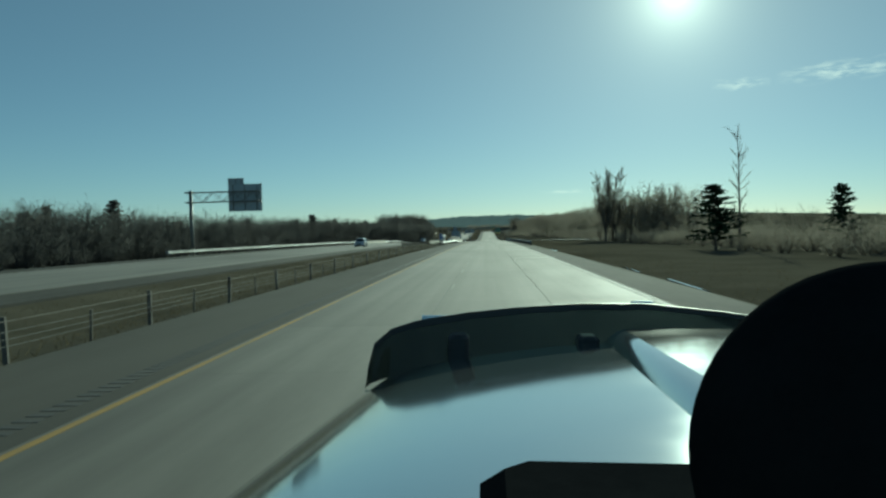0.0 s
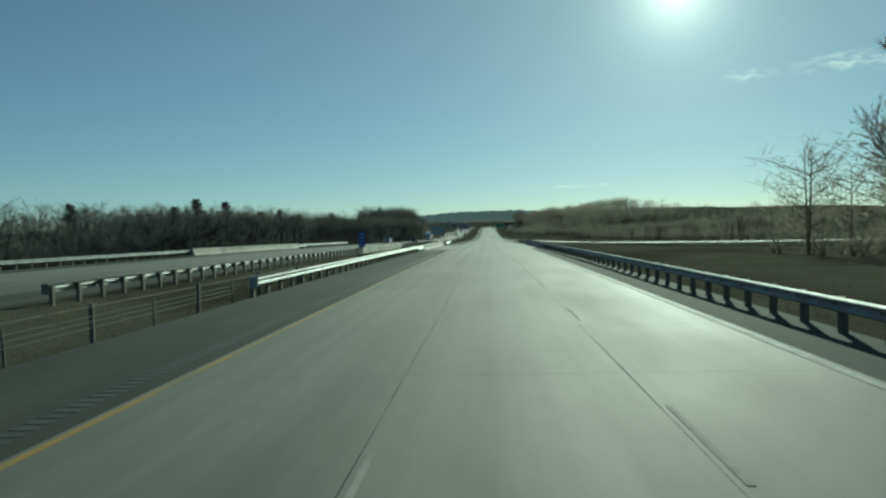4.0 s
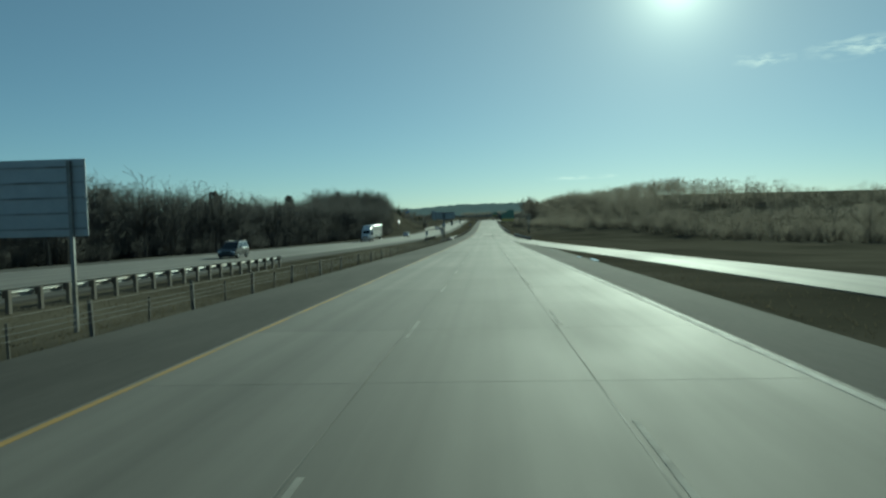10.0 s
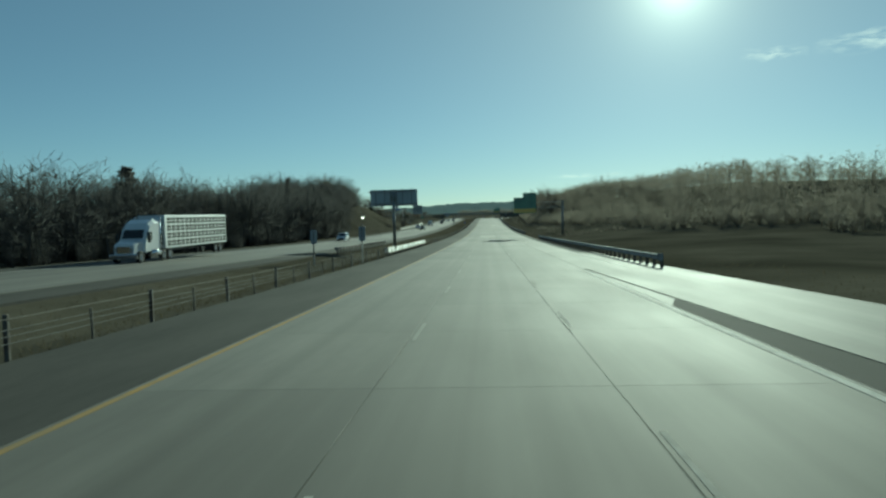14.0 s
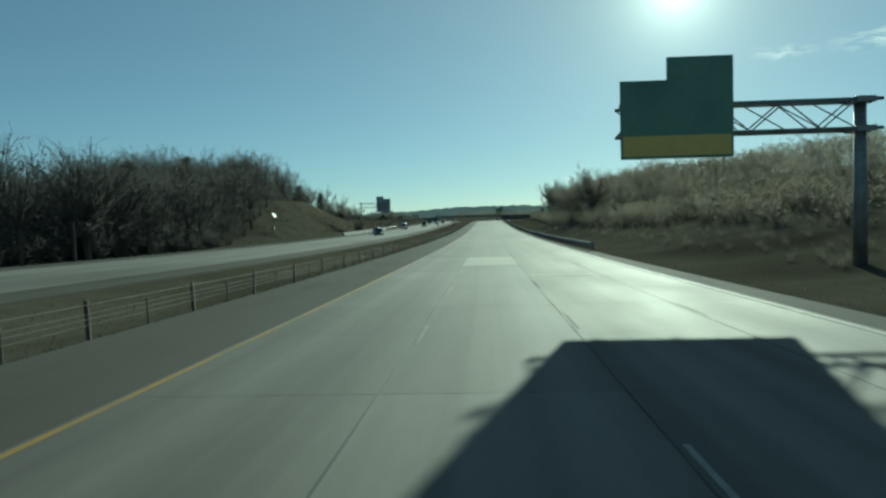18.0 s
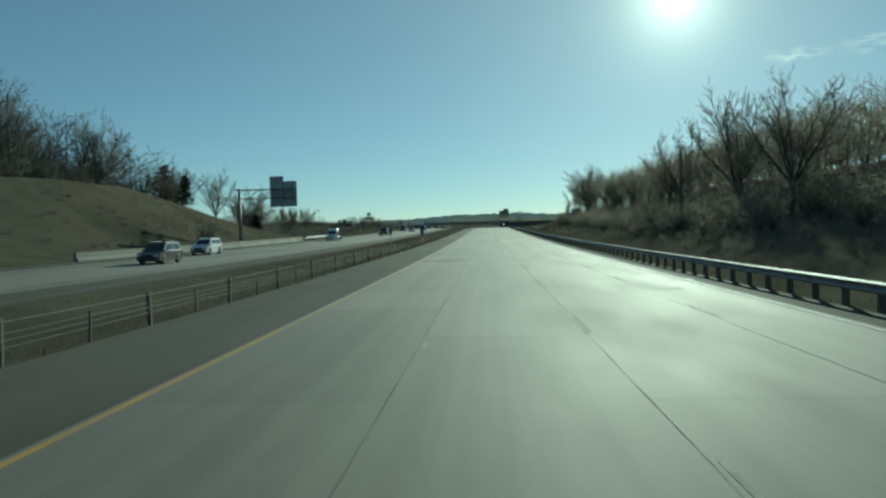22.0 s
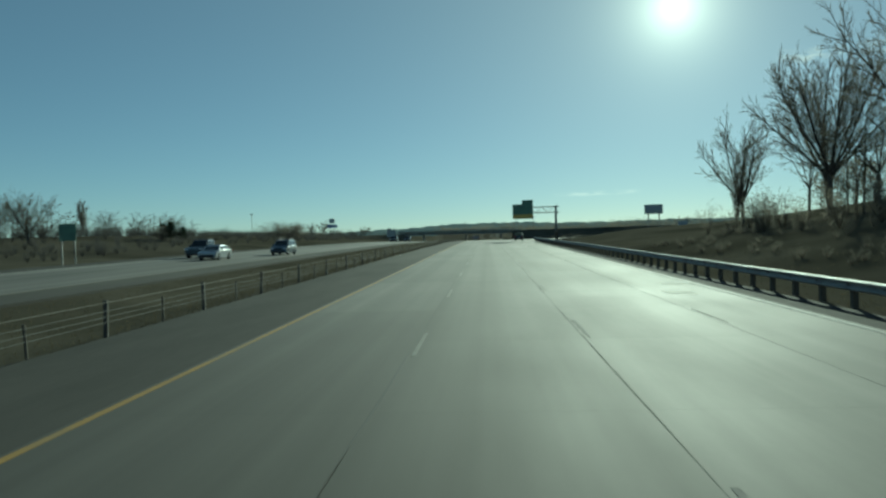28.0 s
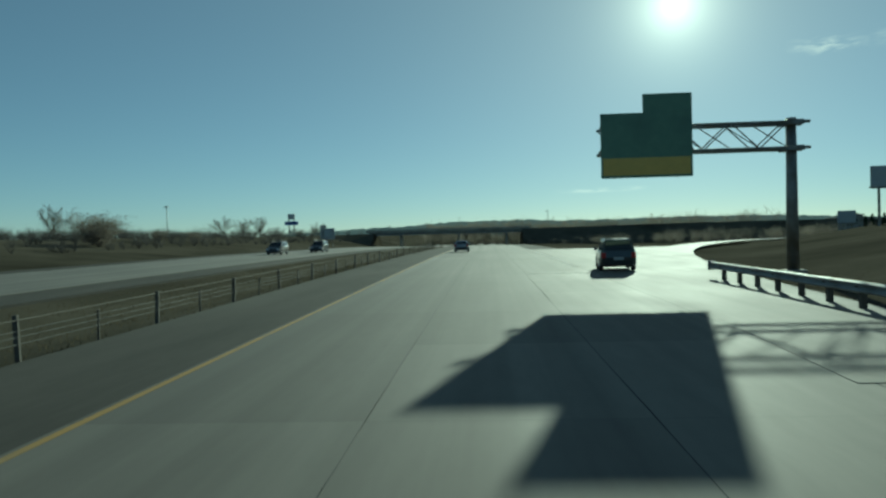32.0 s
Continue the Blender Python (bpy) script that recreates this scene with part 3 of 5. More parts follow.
# worn dark joint sealant that wanders along the lane joints
for x in (L1, L2, L3):
    m, rs = M(), []
    rnd = random.Random(int(x * 100))
    for y in np.arange(-30, 1300, 3.05):
        w = max(rnd.gauss(.006, .008), .003)
        c = x + rnd.uniform(-.02, .02)
        z = prof(y) + .0075
        rs.append([(c - w, y, z - .01), (c - w, y, z), (c + w, y, z), (c + w, y, z - .01)])
    tagged(part("joint_seal", m.rings(rs), JOINT), "dark wandering sealant in a lane joint", "road joint", kind="structure")

# milled rumble strip in the inner shoulder
m = M()
for k in range(700):
    y = -12 + k * .305
    if 221 < y < 275:
        continue
    z = prof(y)
    m.box(-6.25, -5.88, y, y + .17, z - .02, z + .006)
tagged(part("rumble_strip", m, JOINT), "milled rumble strip beside the yellow line", "rumble strip", kind="stuff")

# ------------------------------------------------ meltwater
def puddle(x, y, length, width, label="shallow pool of meltwater in the grass"):
    """An uneven pool lying in the ground, longer along the road."""
    rnd = random.Random(int(y * 10 + x))
    m = M()
    ring = []
    for k in range(18):
        a = 2 * math.pi * k / 18
        r = rnd.uniform(.65, 1.1)
        ring.append((math.cos(a) * r * width / 2, math.sin(a) * r * length / 2))
    z = max(ground_z(x + a, y + b) for a, b in ring) - .02
    m.rings([[(a, b, -.10) for a, b in ring], [(a, b, 0.0) for a, b in ring]])
    ob = part("puddle", m, WATER, at=pose(x, y, z))
    return tagged(ob, label, "puddle", kind="structure")


for x, y, le, wi in ((7.9, 30, 7, .16), (8.0, 41, 6, .13), (7.75, 84, 4, .3), (7.9, 90, 2.5, .4), (8.3, 361, 3.5, .5), (7.9, 367, 2.0, .4)):
    streak_ob = puddle(x, y, le, wi, "narrow streak of meltwater along the shoulder's edge")
    streak_ob.location.z = prof(y) + .006

# scraps of pale litter on the shoulder and in the grass
PAPER = mat("pale_litter", (.62, .62, .58), (.72, .71, .66), 20, .8)


def scrap(x, y, size):
    """A crumpled flat scrap."""
    rnd = random.Random(int(x * 31 + y))
    m = M()
    outline = [(math.cos(a) * size * rnd.uniform(.5, 1), math.sin(a) * size * rnd.uniform(.4, .8)) for a in np.linspace(0, 5.6, 9)]
    m.rings([[(a, b, 0) for a, b in outline], [(a * .9, b * .9, size * rnd.uniform(.1, .4)) for a, b in outline], [(a * .4, b * .4, size * rnd.uniform(.3, .6)) for a, b in outline]])
    z = max(ground_z(x, y), prof(y) + .01 if x > -9.3 else -99)
    tagged(part("litter", m, PAPER, at=pose(x, y, z, 0, 0, rnd.uniform(0, 360))), "crumpled scrap of pale litter on the verge", "litter")


for x, y, size in ((-9.7, 754.4, .16), (-10.0, 421.3, .14), (-10.25, 424.3, .12), (-10.2, 941.2, .1), (-10.1, 675.7, .15), (-9.0, 684, .1), (-9.0, 99.6, .1), (-8.6, 191.7, .12), (-9.0, 276, .12)):
    scrap(x, y, size)

# ------------------------------------------------ grass tufts in the median
rnd = random.Random(5)
m = M()
for _ in range(90000):
    y = rnd.uniform(-5, 1050)
    x = rnd.uniform(-17.6, -9.5) if rnd.random() < .72 else outer(y) + .3 + 7 * rnd.random() ** 1.5
    if abs(x - ramp_in(y)) < 2.6 and 260 < y < 500 or abs(x - ramp_out(y)) < 3 and y > 985:
        continue
    if 215 < y < 282:
        continue
    z = ground_z(x, y) - .02
    h = rnd.uniform(.05, .2)
    a = rnd.uniform(0, 3.14)
    for b in range(2):
        dx, dy = math.cos(a + b) * .014, math.sin(a + b) * .014
        lx, ly = rnd.uniform(-.12, .12), rnd.uniform(-.12, .12)
        m.add([(x - dx, y - dy, z), (x + dx, y + dy, z), (x + lx, y + ly, z + h)], [(0, 1, 2)])
tagged(part("grass", m, BLADES), "tufts of dry winter grass along the verges", "grass", kind="stuff")


# ------------------------------------------------ trees
def twig(m, at, nd, length, w, rnd):
    side = nd.cross(Vector((rnd.uniform(-1, 1), rnd.uniform(-1, 1), .3))).normalized() * w
    m.add([at - side, at + side, at + nd * length], [(0, 1, 2)])


def sway(rnd, d, k, up=0.0):
    """The direction d, bent a little at random and upwards."""
    return (d + Vector((rnd.uniform(-1, 1), rnd.uniform(-1, 1), rnd.uniform(-1, 1) * .6 + up)) * k).normalized()


def spread_from(rnd, d, angle):
    """A direction that leaves d by about that angle, on a random side."""
    side = d.cross(Vector((rnd.uniform(-1, 1), rnd.uniform(-1, 1), rnd.uniform(-1, 1)))).normalized()
    return (d * math.cos(angle) + side * math.sin(angle)).normalized()


def elm_arrays(seed, height=10.0, limbs=7, subs=5, forks=5, twigs=8, fork_at=.2, lean=.85, slim=1.0, light=False):
    """A bare broadleaved tree whose limbs fan upwards from a short trunk into a rounded crown. light: few faces, for woods."""
    rnd = random.Random(seed)
    wood, fine = M(), M()
    top = Vector((rnd.uniform(-.02, .02) * height, rnd.uniform(-.02, .02) * height, height * fork_at))
    r = height * .017 * slim
    wood.tube((0, 0, -.3), top, r * 1.2, r, 7 if not light else 4, False)
    for a in range(limbs):
        az = a * 2.4 + rnd.uniform(-.3, .3)
        tilt = lean * math.sqrt((a + .4) / limbs) * rnd.uniform(.85, 1.1)
        d = Vector((math.cos(az) * math.sin(tilt), math.sin(az) * math.sin(tilt), math.cos(tilt)))
        length = height * (1 - fork_at) * rnd.uniform(.72, .86) * (.82 + .18 * math.cos(tilt))
        p, rl, segs = top, r * rnd.uniform(.5, .65), 3 if light else 4
        for k in range(segs):
            d = sway(rnd, d, .13, .35)
            q = p + d * length / segs
            wood.tube(p, q, rl * (1 - k / segs * .8), rl * (1 - (k + 1) / segs * .8), 3 if light else 5, False)
            for b in range(subs if k else subs // 2):
                at = p + (q - p) * rnd.random()
                sd = spread_from(rnd, d, rnd.uniform(.35, .8))
                sd = sway(rnd, sd, .15, .5)
                sl = length * rnd.uniform(.26, .40) * (1.15 - .16 * k)
                rs_ = rl * .32
                e = at + sd * sl
                fine.tube(at, e, rs_, rs_ * .25, 3, False)
                for c in range(forks):
                    u = .25 + .75 * (c + rnd.random()) / forks
                    f0 = at + sd * sl * u
                    fd = sway(rnd, spread_from(rnd, sd, rnd.uniform(.3, .75)), .1, .5)
                    fl = sl * rnd.uniform(.32, .5)
                    if light:
                        twig(fine, f0, fd, fl, height * .0016, rnd)
                    else:
                        fine.tube(f0, f0 + fd * fl, rs_ * .4, rs_ * .12, 3, False)
                    for t in range(twigs):
                        td = sway(rnd, spread_from(rnd, fd, rnd.uniform(.2, .8)), .1, .4)
                        twig(fine, f0 + fd * fl * rnd.uniform(.2, 1), td, fl * rnd.uniform(.3, .7), height * (.0017 if light else .0011), rnd)
            p = q
    return wood, fine


def slim_arrays(seed, height):
    """A tall slender bare tree with short upright boughs along its stem."""
    rnd = random.Random(seed)
    wood, fine = M(), M()
    p, d = Vector((0, 0, -.3)), Vector((0, 0, 1))
    for s in range(9):
        d = sway(rnd, d, .05, .3)
        q = p + d * height / 8.8
        wood.tube(p, q, height * .012 * (1 - s / 10), height * .012 * (1 - (s + 1) / 10), 6, False)
        for b in range(5 if s > 2 else (2 if s else 0)):
            bd = sway(rnd, spread_from(rnd, d, rnd.uniform(.4, .8)), .1, .5)
            bl = height * rnd.uniform(.07, .15)
            at = p + (q - p) * rnd.random()
            fine.tube(at, at + bd * bl, height * .0028, height * .0008, 3, False)
            for t in range(12):
                td = sway(rnd, spread_from(rnd, bd, rnd.uniform(.2, .8)), .1, .4)
                twig(fine, at + bd * bl * rnd.uniform(.3, 1), td, bl * rnd.uniform(.2, .45), height * .0011, rnd)
        p = q
    return wood, fine


def wood_tree(seed, height=10.0, low=.12, n=340, width=.36, twig_width=.0028):
    """A tree of a dense wood: slender trunk, a few boughs and a cloud of twigs along them."""
    rnd = random.Random(seed)
    wood, fine = M(), M()
    wood.tube((0, 0, -.3), (rnd.uniform(-.3, .3), rnd.uniform(-.3, .3), height * .8), height * .011, .03, 4, False)
    for b in range(12):
        f = low + (.9 - low) * (b + rnd.random()) / 12
        a = b * 2.4 + rnd.uniform(-.6, .6)
        reach = height * width * math.sqrt(max(1 - ((f - .5) / .52) ** 2, .12)) * rnd.uniform(.75, 1.1)
        p = Vector((0, 0, f * height * .8))
        q = p + Vector((math.cos(a) * reach, math.sin(a) * reach, height * rnd.uniform(.10, .24)))
        fine.tube(p, q, height * .0045, .01, 3, False)
        for k in range(n // 12):
            c = p + (q - p) * rnd.uniform(.1, 1.05) + Vector((rnd.gauss(0, 1), rnd.gauss(0, 1), rnd.gauss(0, 1))) * height * .025
            td = ((q - p).normalized() * .5 + Vector((rnd.uniform(-1, 1), rnd.uniform(-1, 1), rnd.uniform(-.3, 1)))).normalized()
            twig(fine, c, td, height * rnd.uniform(.05, .13), height * twig_width, rnd)
    return wood, fine


def vase_arrays(seed, height):
    """A bare tree of several stems that rise and spread from one foot."""
    rnd = random.Random(seed)
    wood, fine = M(), M()
    wood.tube((0, 0, -.3), (0, 0, height * .16), height * .018, height * .015, 7, False)
    for s in range(8):
        a = s * 1.05 + rnd.uniform(-.3, .3)
        lean = rnd.uniform(.05, .26)
        d = Vector((math.cos(a) * lean, math.sin(a) * lean, 1)).normalized()
        p, r = Vector((0, 0, height * rnd.uniform(.08, .16))), height * .0075

        length = height * rnd.uniform(.70, .88)
        for k in range(7):
            d = (d + Vector((rnd.uniform(-1, 1), rnd.uniform(-1, 1), rnd.uniform(.1, .5))) * .12).normalized()
            q = p + d * length / 7
            wood.tube(p, q, r * (1 - k / 8), r * (1 - (k + 1) / 8), 5, False)
            for f in range(7 if k > 1 else 2):
                st = p + (q - p) * rnd.random()
                nd = (d * .9 + Vector((rnd.uniform(-1, 1), rnd.uniform(-1, 1), rnd.uniform(-.1, .6)))).normalized()
                ln = height * rnd.uniform(.06, .17) * (1.2 - k * .07)
                e = st
                for g in range(3):
                    nd = (nd + Vector((rnd.uniform(-1, 1), rnd.uniform(-1, 1), rnd.uniform(-.2, .7))) * .28).normalized()
                    e2 = e + nd * ln / 3
                    fine.tube(e, e2, r * .3 * (1 - g * .25), r * .3 * (.75 - g * .25), 3, False)
                    for t in range(7):
                        td = (nd + Vector((rnd.uniform(-1, 1), rnd.uniform(-1, 1), rnd.uniform(-.3, 1)))).normalized()
                        twig(fine, e + (e2 - e) * rnd.random(), td, ln * rnd.uniform(.25, .6), height * .0016, rnd)
                    e = e2
            p = q
    return wood, fine


def bush_arrays(seed, height=4.0, n=230):
    rnd = random.Random(seed)
    wood, fine = M(), M()
    for b in range(11):
        a = b * 2.4
        q = Vector((math.cos(a) * height * rnd.uniform(.1, .55), math.sin(a) * height * rnd.uniform(.1, .55), height * rnd.uniform(.5, .95)))
        wood.tube((0, 0, -.2), q, height * .012, .008, 3, False)
        for k in range(n // 11):
            c = q * rnd.uniform(.15, 1.05) + Vector((rnd.gauss(0, 1), rnd.gauss(0, 1), rnd.gauss(0, 1))) * height * .09
            c.z = abs(c.z)
            td = Vector((rnd.uniform(-1, 1), rnd.uniform(-1, 1), rnd.uniform(-.2, 1))).normalized()
            twig(fine, c, td, height * rnd.uniform(.10, .22), height * .0065, rnd)
    return wood, fine


def pine_arrays(seed, height):
    """A pine: trunk, and whorls of drooping boughs made of needle clumps."""
    rnd = random.Random(seed)
    wood, fine = M(), M()
    wood.tube((0, 0, -.3), (0, 0, height * .97), height * .016, .02, 6, False)
    z = height * .16
    while z < height:
        f = 1 - (z - height * .16) / (height * .84)
        for k in range(6):
            reach = (.04 + .22 * f ** .7) * height * rnd.uniform(.6, 1.2)
            a = rnd.uniform(0, 2 * math.pi)
            d = Vector((math.cos(a), math.sin(a), rnd.uniform(-.1, .35)))
            for j in range(6):
                c = Vector((0, 0, z)) + d * (reach * (j + 1) / 6)
                for _ in range(2):
                    e = Vector((rnd.uniform(-1, 1), rnd.uniform(-1, 1), rnd.uniform(-.5, .6))).normalized() * height * .052
                    w = e.cross(Vector((rnd.uniform(-1, 1), rnd.uniform(-1, 1), rnd.uniform(-1, 1)))).normalized() * height * .014
                    fine.add([c - w, c + w, c + e + w * .3, c + e - w * .3], [(0, 1, 2, 3)])
        z += height * .043
    return wood, fine


BROAD = [elm_arrays(s, 10, 8, 5, 5, 9, .2, .95) for s in (1, 2, 3)]
ELM = [elm_arrays(s, 10, 6, 3, 2, 4, .3, .8, .8, True) for s in (71, 72, 73, 74)]
VASE = [vase_arrays(s, 10) for s in (61, 62)]
SHRUB = [bush_arrays(s, 4.0, 1300) for s in (34, 35, 36)]
POPLAR = [slim_arrays(s, 10) for s in (11, 12)]
BUSH = [bush_arrays(s) for s in (31, 32, 33)]
PINE = [pine_arrays(s, 10) for s in (41, 42)]
THIN = [wood_tree(s) for s in (21, 22, 23, 24, 25)]
FAR = [wood_tree(s, n=170, twig_width=.0055) for s in (26, 27, 28)]
MESHES = {}
for kind, sets, fine_mat in (("oak", BROAD, TWIG), ("poplar", POPLAR, TWIG), ("vase", VASE, TWIG), ("bush", SHRUB, TWIG), ("pine", PINE, NEEDLE)):
    for i, (w, f) in enumerate(sets):
        MESHES[kind, i] = (w.mesh("trunk", BARK), f.mesh("crown", fine_mat))


def tree(x, y, h, kind, i, label, group="", wide=1.0):
    ref = 4.0 if kind == "bush" else 10.0
    rnd = random.Random(int(x * 13 + y * 7))
    s = h / ref
    m = Matrix.Translation((x, y, ground_z(x, y))) @ Matrix.Rotation(rnd.uniform(0, 6.28), 4, "Z") @ Matrix.Diagonal((s * wide * rnd.uniform(.9, 1.1), s * wide * rnd.uniform(.9, 1.1), s, 1))
    th = thing("shrub" if kind == "bush" else "tree", label, "shrub" if kind == "bush" else "tree", m, group)
    w, f = MESHES[kind, i]
    part("trunk", w, None, th)
    part("crown", f, None, th)
    return th


def arrays(sets):
    out = []
    for w, f in sets:
        o = len(w.v)
        out.append((np.array(w.v + f.v, dtype=np.float32), w.f + [tuple(o + a for a in q) for q in f.f]))
    return out


SCRUB = [bush_arrays(s, 4.0, 130) for s in (51, 52)]
WOOD_SETS = {"scrub": arrays(SCRUB), "thin": arrays(THIN), "elm": arrays(ELM), "far": arrays(FAR), "bush": arrays(BUSH), "pine": arrays(PINE)}


def woods(spots, label, material=WOODS):
    """Many trees joined: spots of (x, y, height, kind)."""
    vs, tri, quad, o = [], [], [], 0
    rnd = random.Random(len(spots))
    for x, y, h, kind in spots:
        v, f = rnd.choice(WOOD_SETS[kind])
        s = h / (4.0 if kind in ("bush", "scrub") else 10.0)
        a = rnd.uniform(0, 6.28)
        sw = rnd.uniform(.9, 1.3)
        c, d = math.cos(a) * s * sw, math.sin(a) * s * sw
        p = np.empty_like(v)
        p[:, 0] = v[:, 0] * c - v[:, 1] * d + x
        p[:, 1] = v[:, 0] * d + v[:, 1] * c + y
        p[:, 2] = v[:, 2] * s + ground_z(x, y)
        vs.append(p)
        quad += [tuple(o + i for i in q) for q in f]
        o += len(v)
    me = bpy.data.meshes.new("woods")
    me.from_pydata(np.concatenate(vs).tolist(), [], quad)
    me.materials.append(material)
    return tagged(new("woods", me), label, "woods", kind="stuff")


def scatter(seed, n, y0, y1, edge, depth, tall, side, kinds):
    """Random spots in a belt along the road: edge(y) is its near border, tall(y) the usual height."""
    rnd = random.Random(seed)
    out = []
    for _ in range(n):
        y = rnd.uniform(y0, y1)
        d = depth * rnd.random() ** 1.3
        out.append((side * (edge(y) + d), y, tall(y) * rnd.uniform(.82, 1.1) * (.9 + .2 * d / depth), rnd.choice(kinds)))
    return out


def run(ys, vs):
    return lambda y: float(np.interp(y, ys, vs))


left_edge = run([-80, 60, 200, 300, 420, 560, 690, 735, 800, 850], [54, 56, 60, 62, 60, 54, 50, 58, 69, 76])
left_tall = run([-80, 150, 260, 420, 600, 850], [10, 10.8, 13, 16.3, 17.3, 15.5])
right_edge = run([-80, 60, 170, 192, 205, 250, 275, 420, 520, 620, 760, 940, 980], [36, 34, 34, 50, 125, 125, 52, 54, 42, 33, 28, 33, 42])
right_tall = run([-80, 200, 420, 500, 560, 660, 720, 760, 900, 960], [8, 8.5, 7.6, 6.2, 5.6, 6.0, 8.8, 12.5, 13, 11])
low = lambda y: 3.6
K1 = ["thin", "elm"]
woods(scatter(1, 980, -60, 610, left_edge, 45, left_tall, -1, K1 * 30 + ["pine"]) + scatter(2, 420, -60, 610, left_edge, 14, low, -1, ["bush"]) + scatter(23, 460, -60, 610, lambda y: left_edge(y) + 3, 12, lambda y: 6.0, -1, ["bush"]), "dark leafless woods beyond the opposite carriageway")
woods(scatter(25, 620, -60, 840, lambda y: left_edge(y) + 9, 26, lambda y: .72 * left_tall(y), -1, ["bush"]), "dense brush among the dark woods")
woods(scatter(3, 420, 600, 850, left_edge, 50, left_tall, -1, K1 * 40 + ["pine"]) + scatter(4, 200, 600, 860, left_edge, 14, low, -1, ["bush"]) + scatter(24, 220, 600, 850, lambda y: left_edge(y) + 3, 14, lambda y: 6.5, -1, ["bush"]), "tall leafless woods on the grassy hill")
woods(scatter(17, 420, 690, 900, lambda y: 45, 20, lambda y: .9, -1, ["scrub"]), "low brown scrub on the grassy bank", TWIG)
woods(scatter(5, 400, 190, 560, right_edge, 45, right_tall, 1, K1) + scatter(6, 340, 20, 560, right_edge, 14, low, 1, ["bush"]), "hazy brown woods beside the joining ramp", BROWN)
woods(scatter(15, 46, 160, 192, lambda y: 29, 20, lambda y: 12.5, 1, ["thin"]) + scatter(16, 150, 20, 200, lambda y: 27, 16, lambda y: 2.8, 1, ["bush"]), "brown leafless thicket beside the road", BROWN)
woods(scatter(7, 455, 540, 937, right_edge, 34, right_tall, 1, K1) + scatter(8, 335, 540, 935, lambda y: right_edge(y) - 10, 16, low, 1, ["bush"]) + scatter(14, 900, 560, 930, lambda y: 15, 16, lambda y: .75, 1, ["scrub"]), "brown trees and scrub on the slope above the road", BROWN)
woods(scatter(18, 380, 600, 1010, lambda y: 62, 75, run([600, 700, 1010], [9, 12, 13]), 1, ["far"]) + scatter(19, 240, 470, 780, lambda y: 95, 170, lambda y: 6.5, 1, ["far"]), "brown woods on a high hill behind the slope", BROWN)

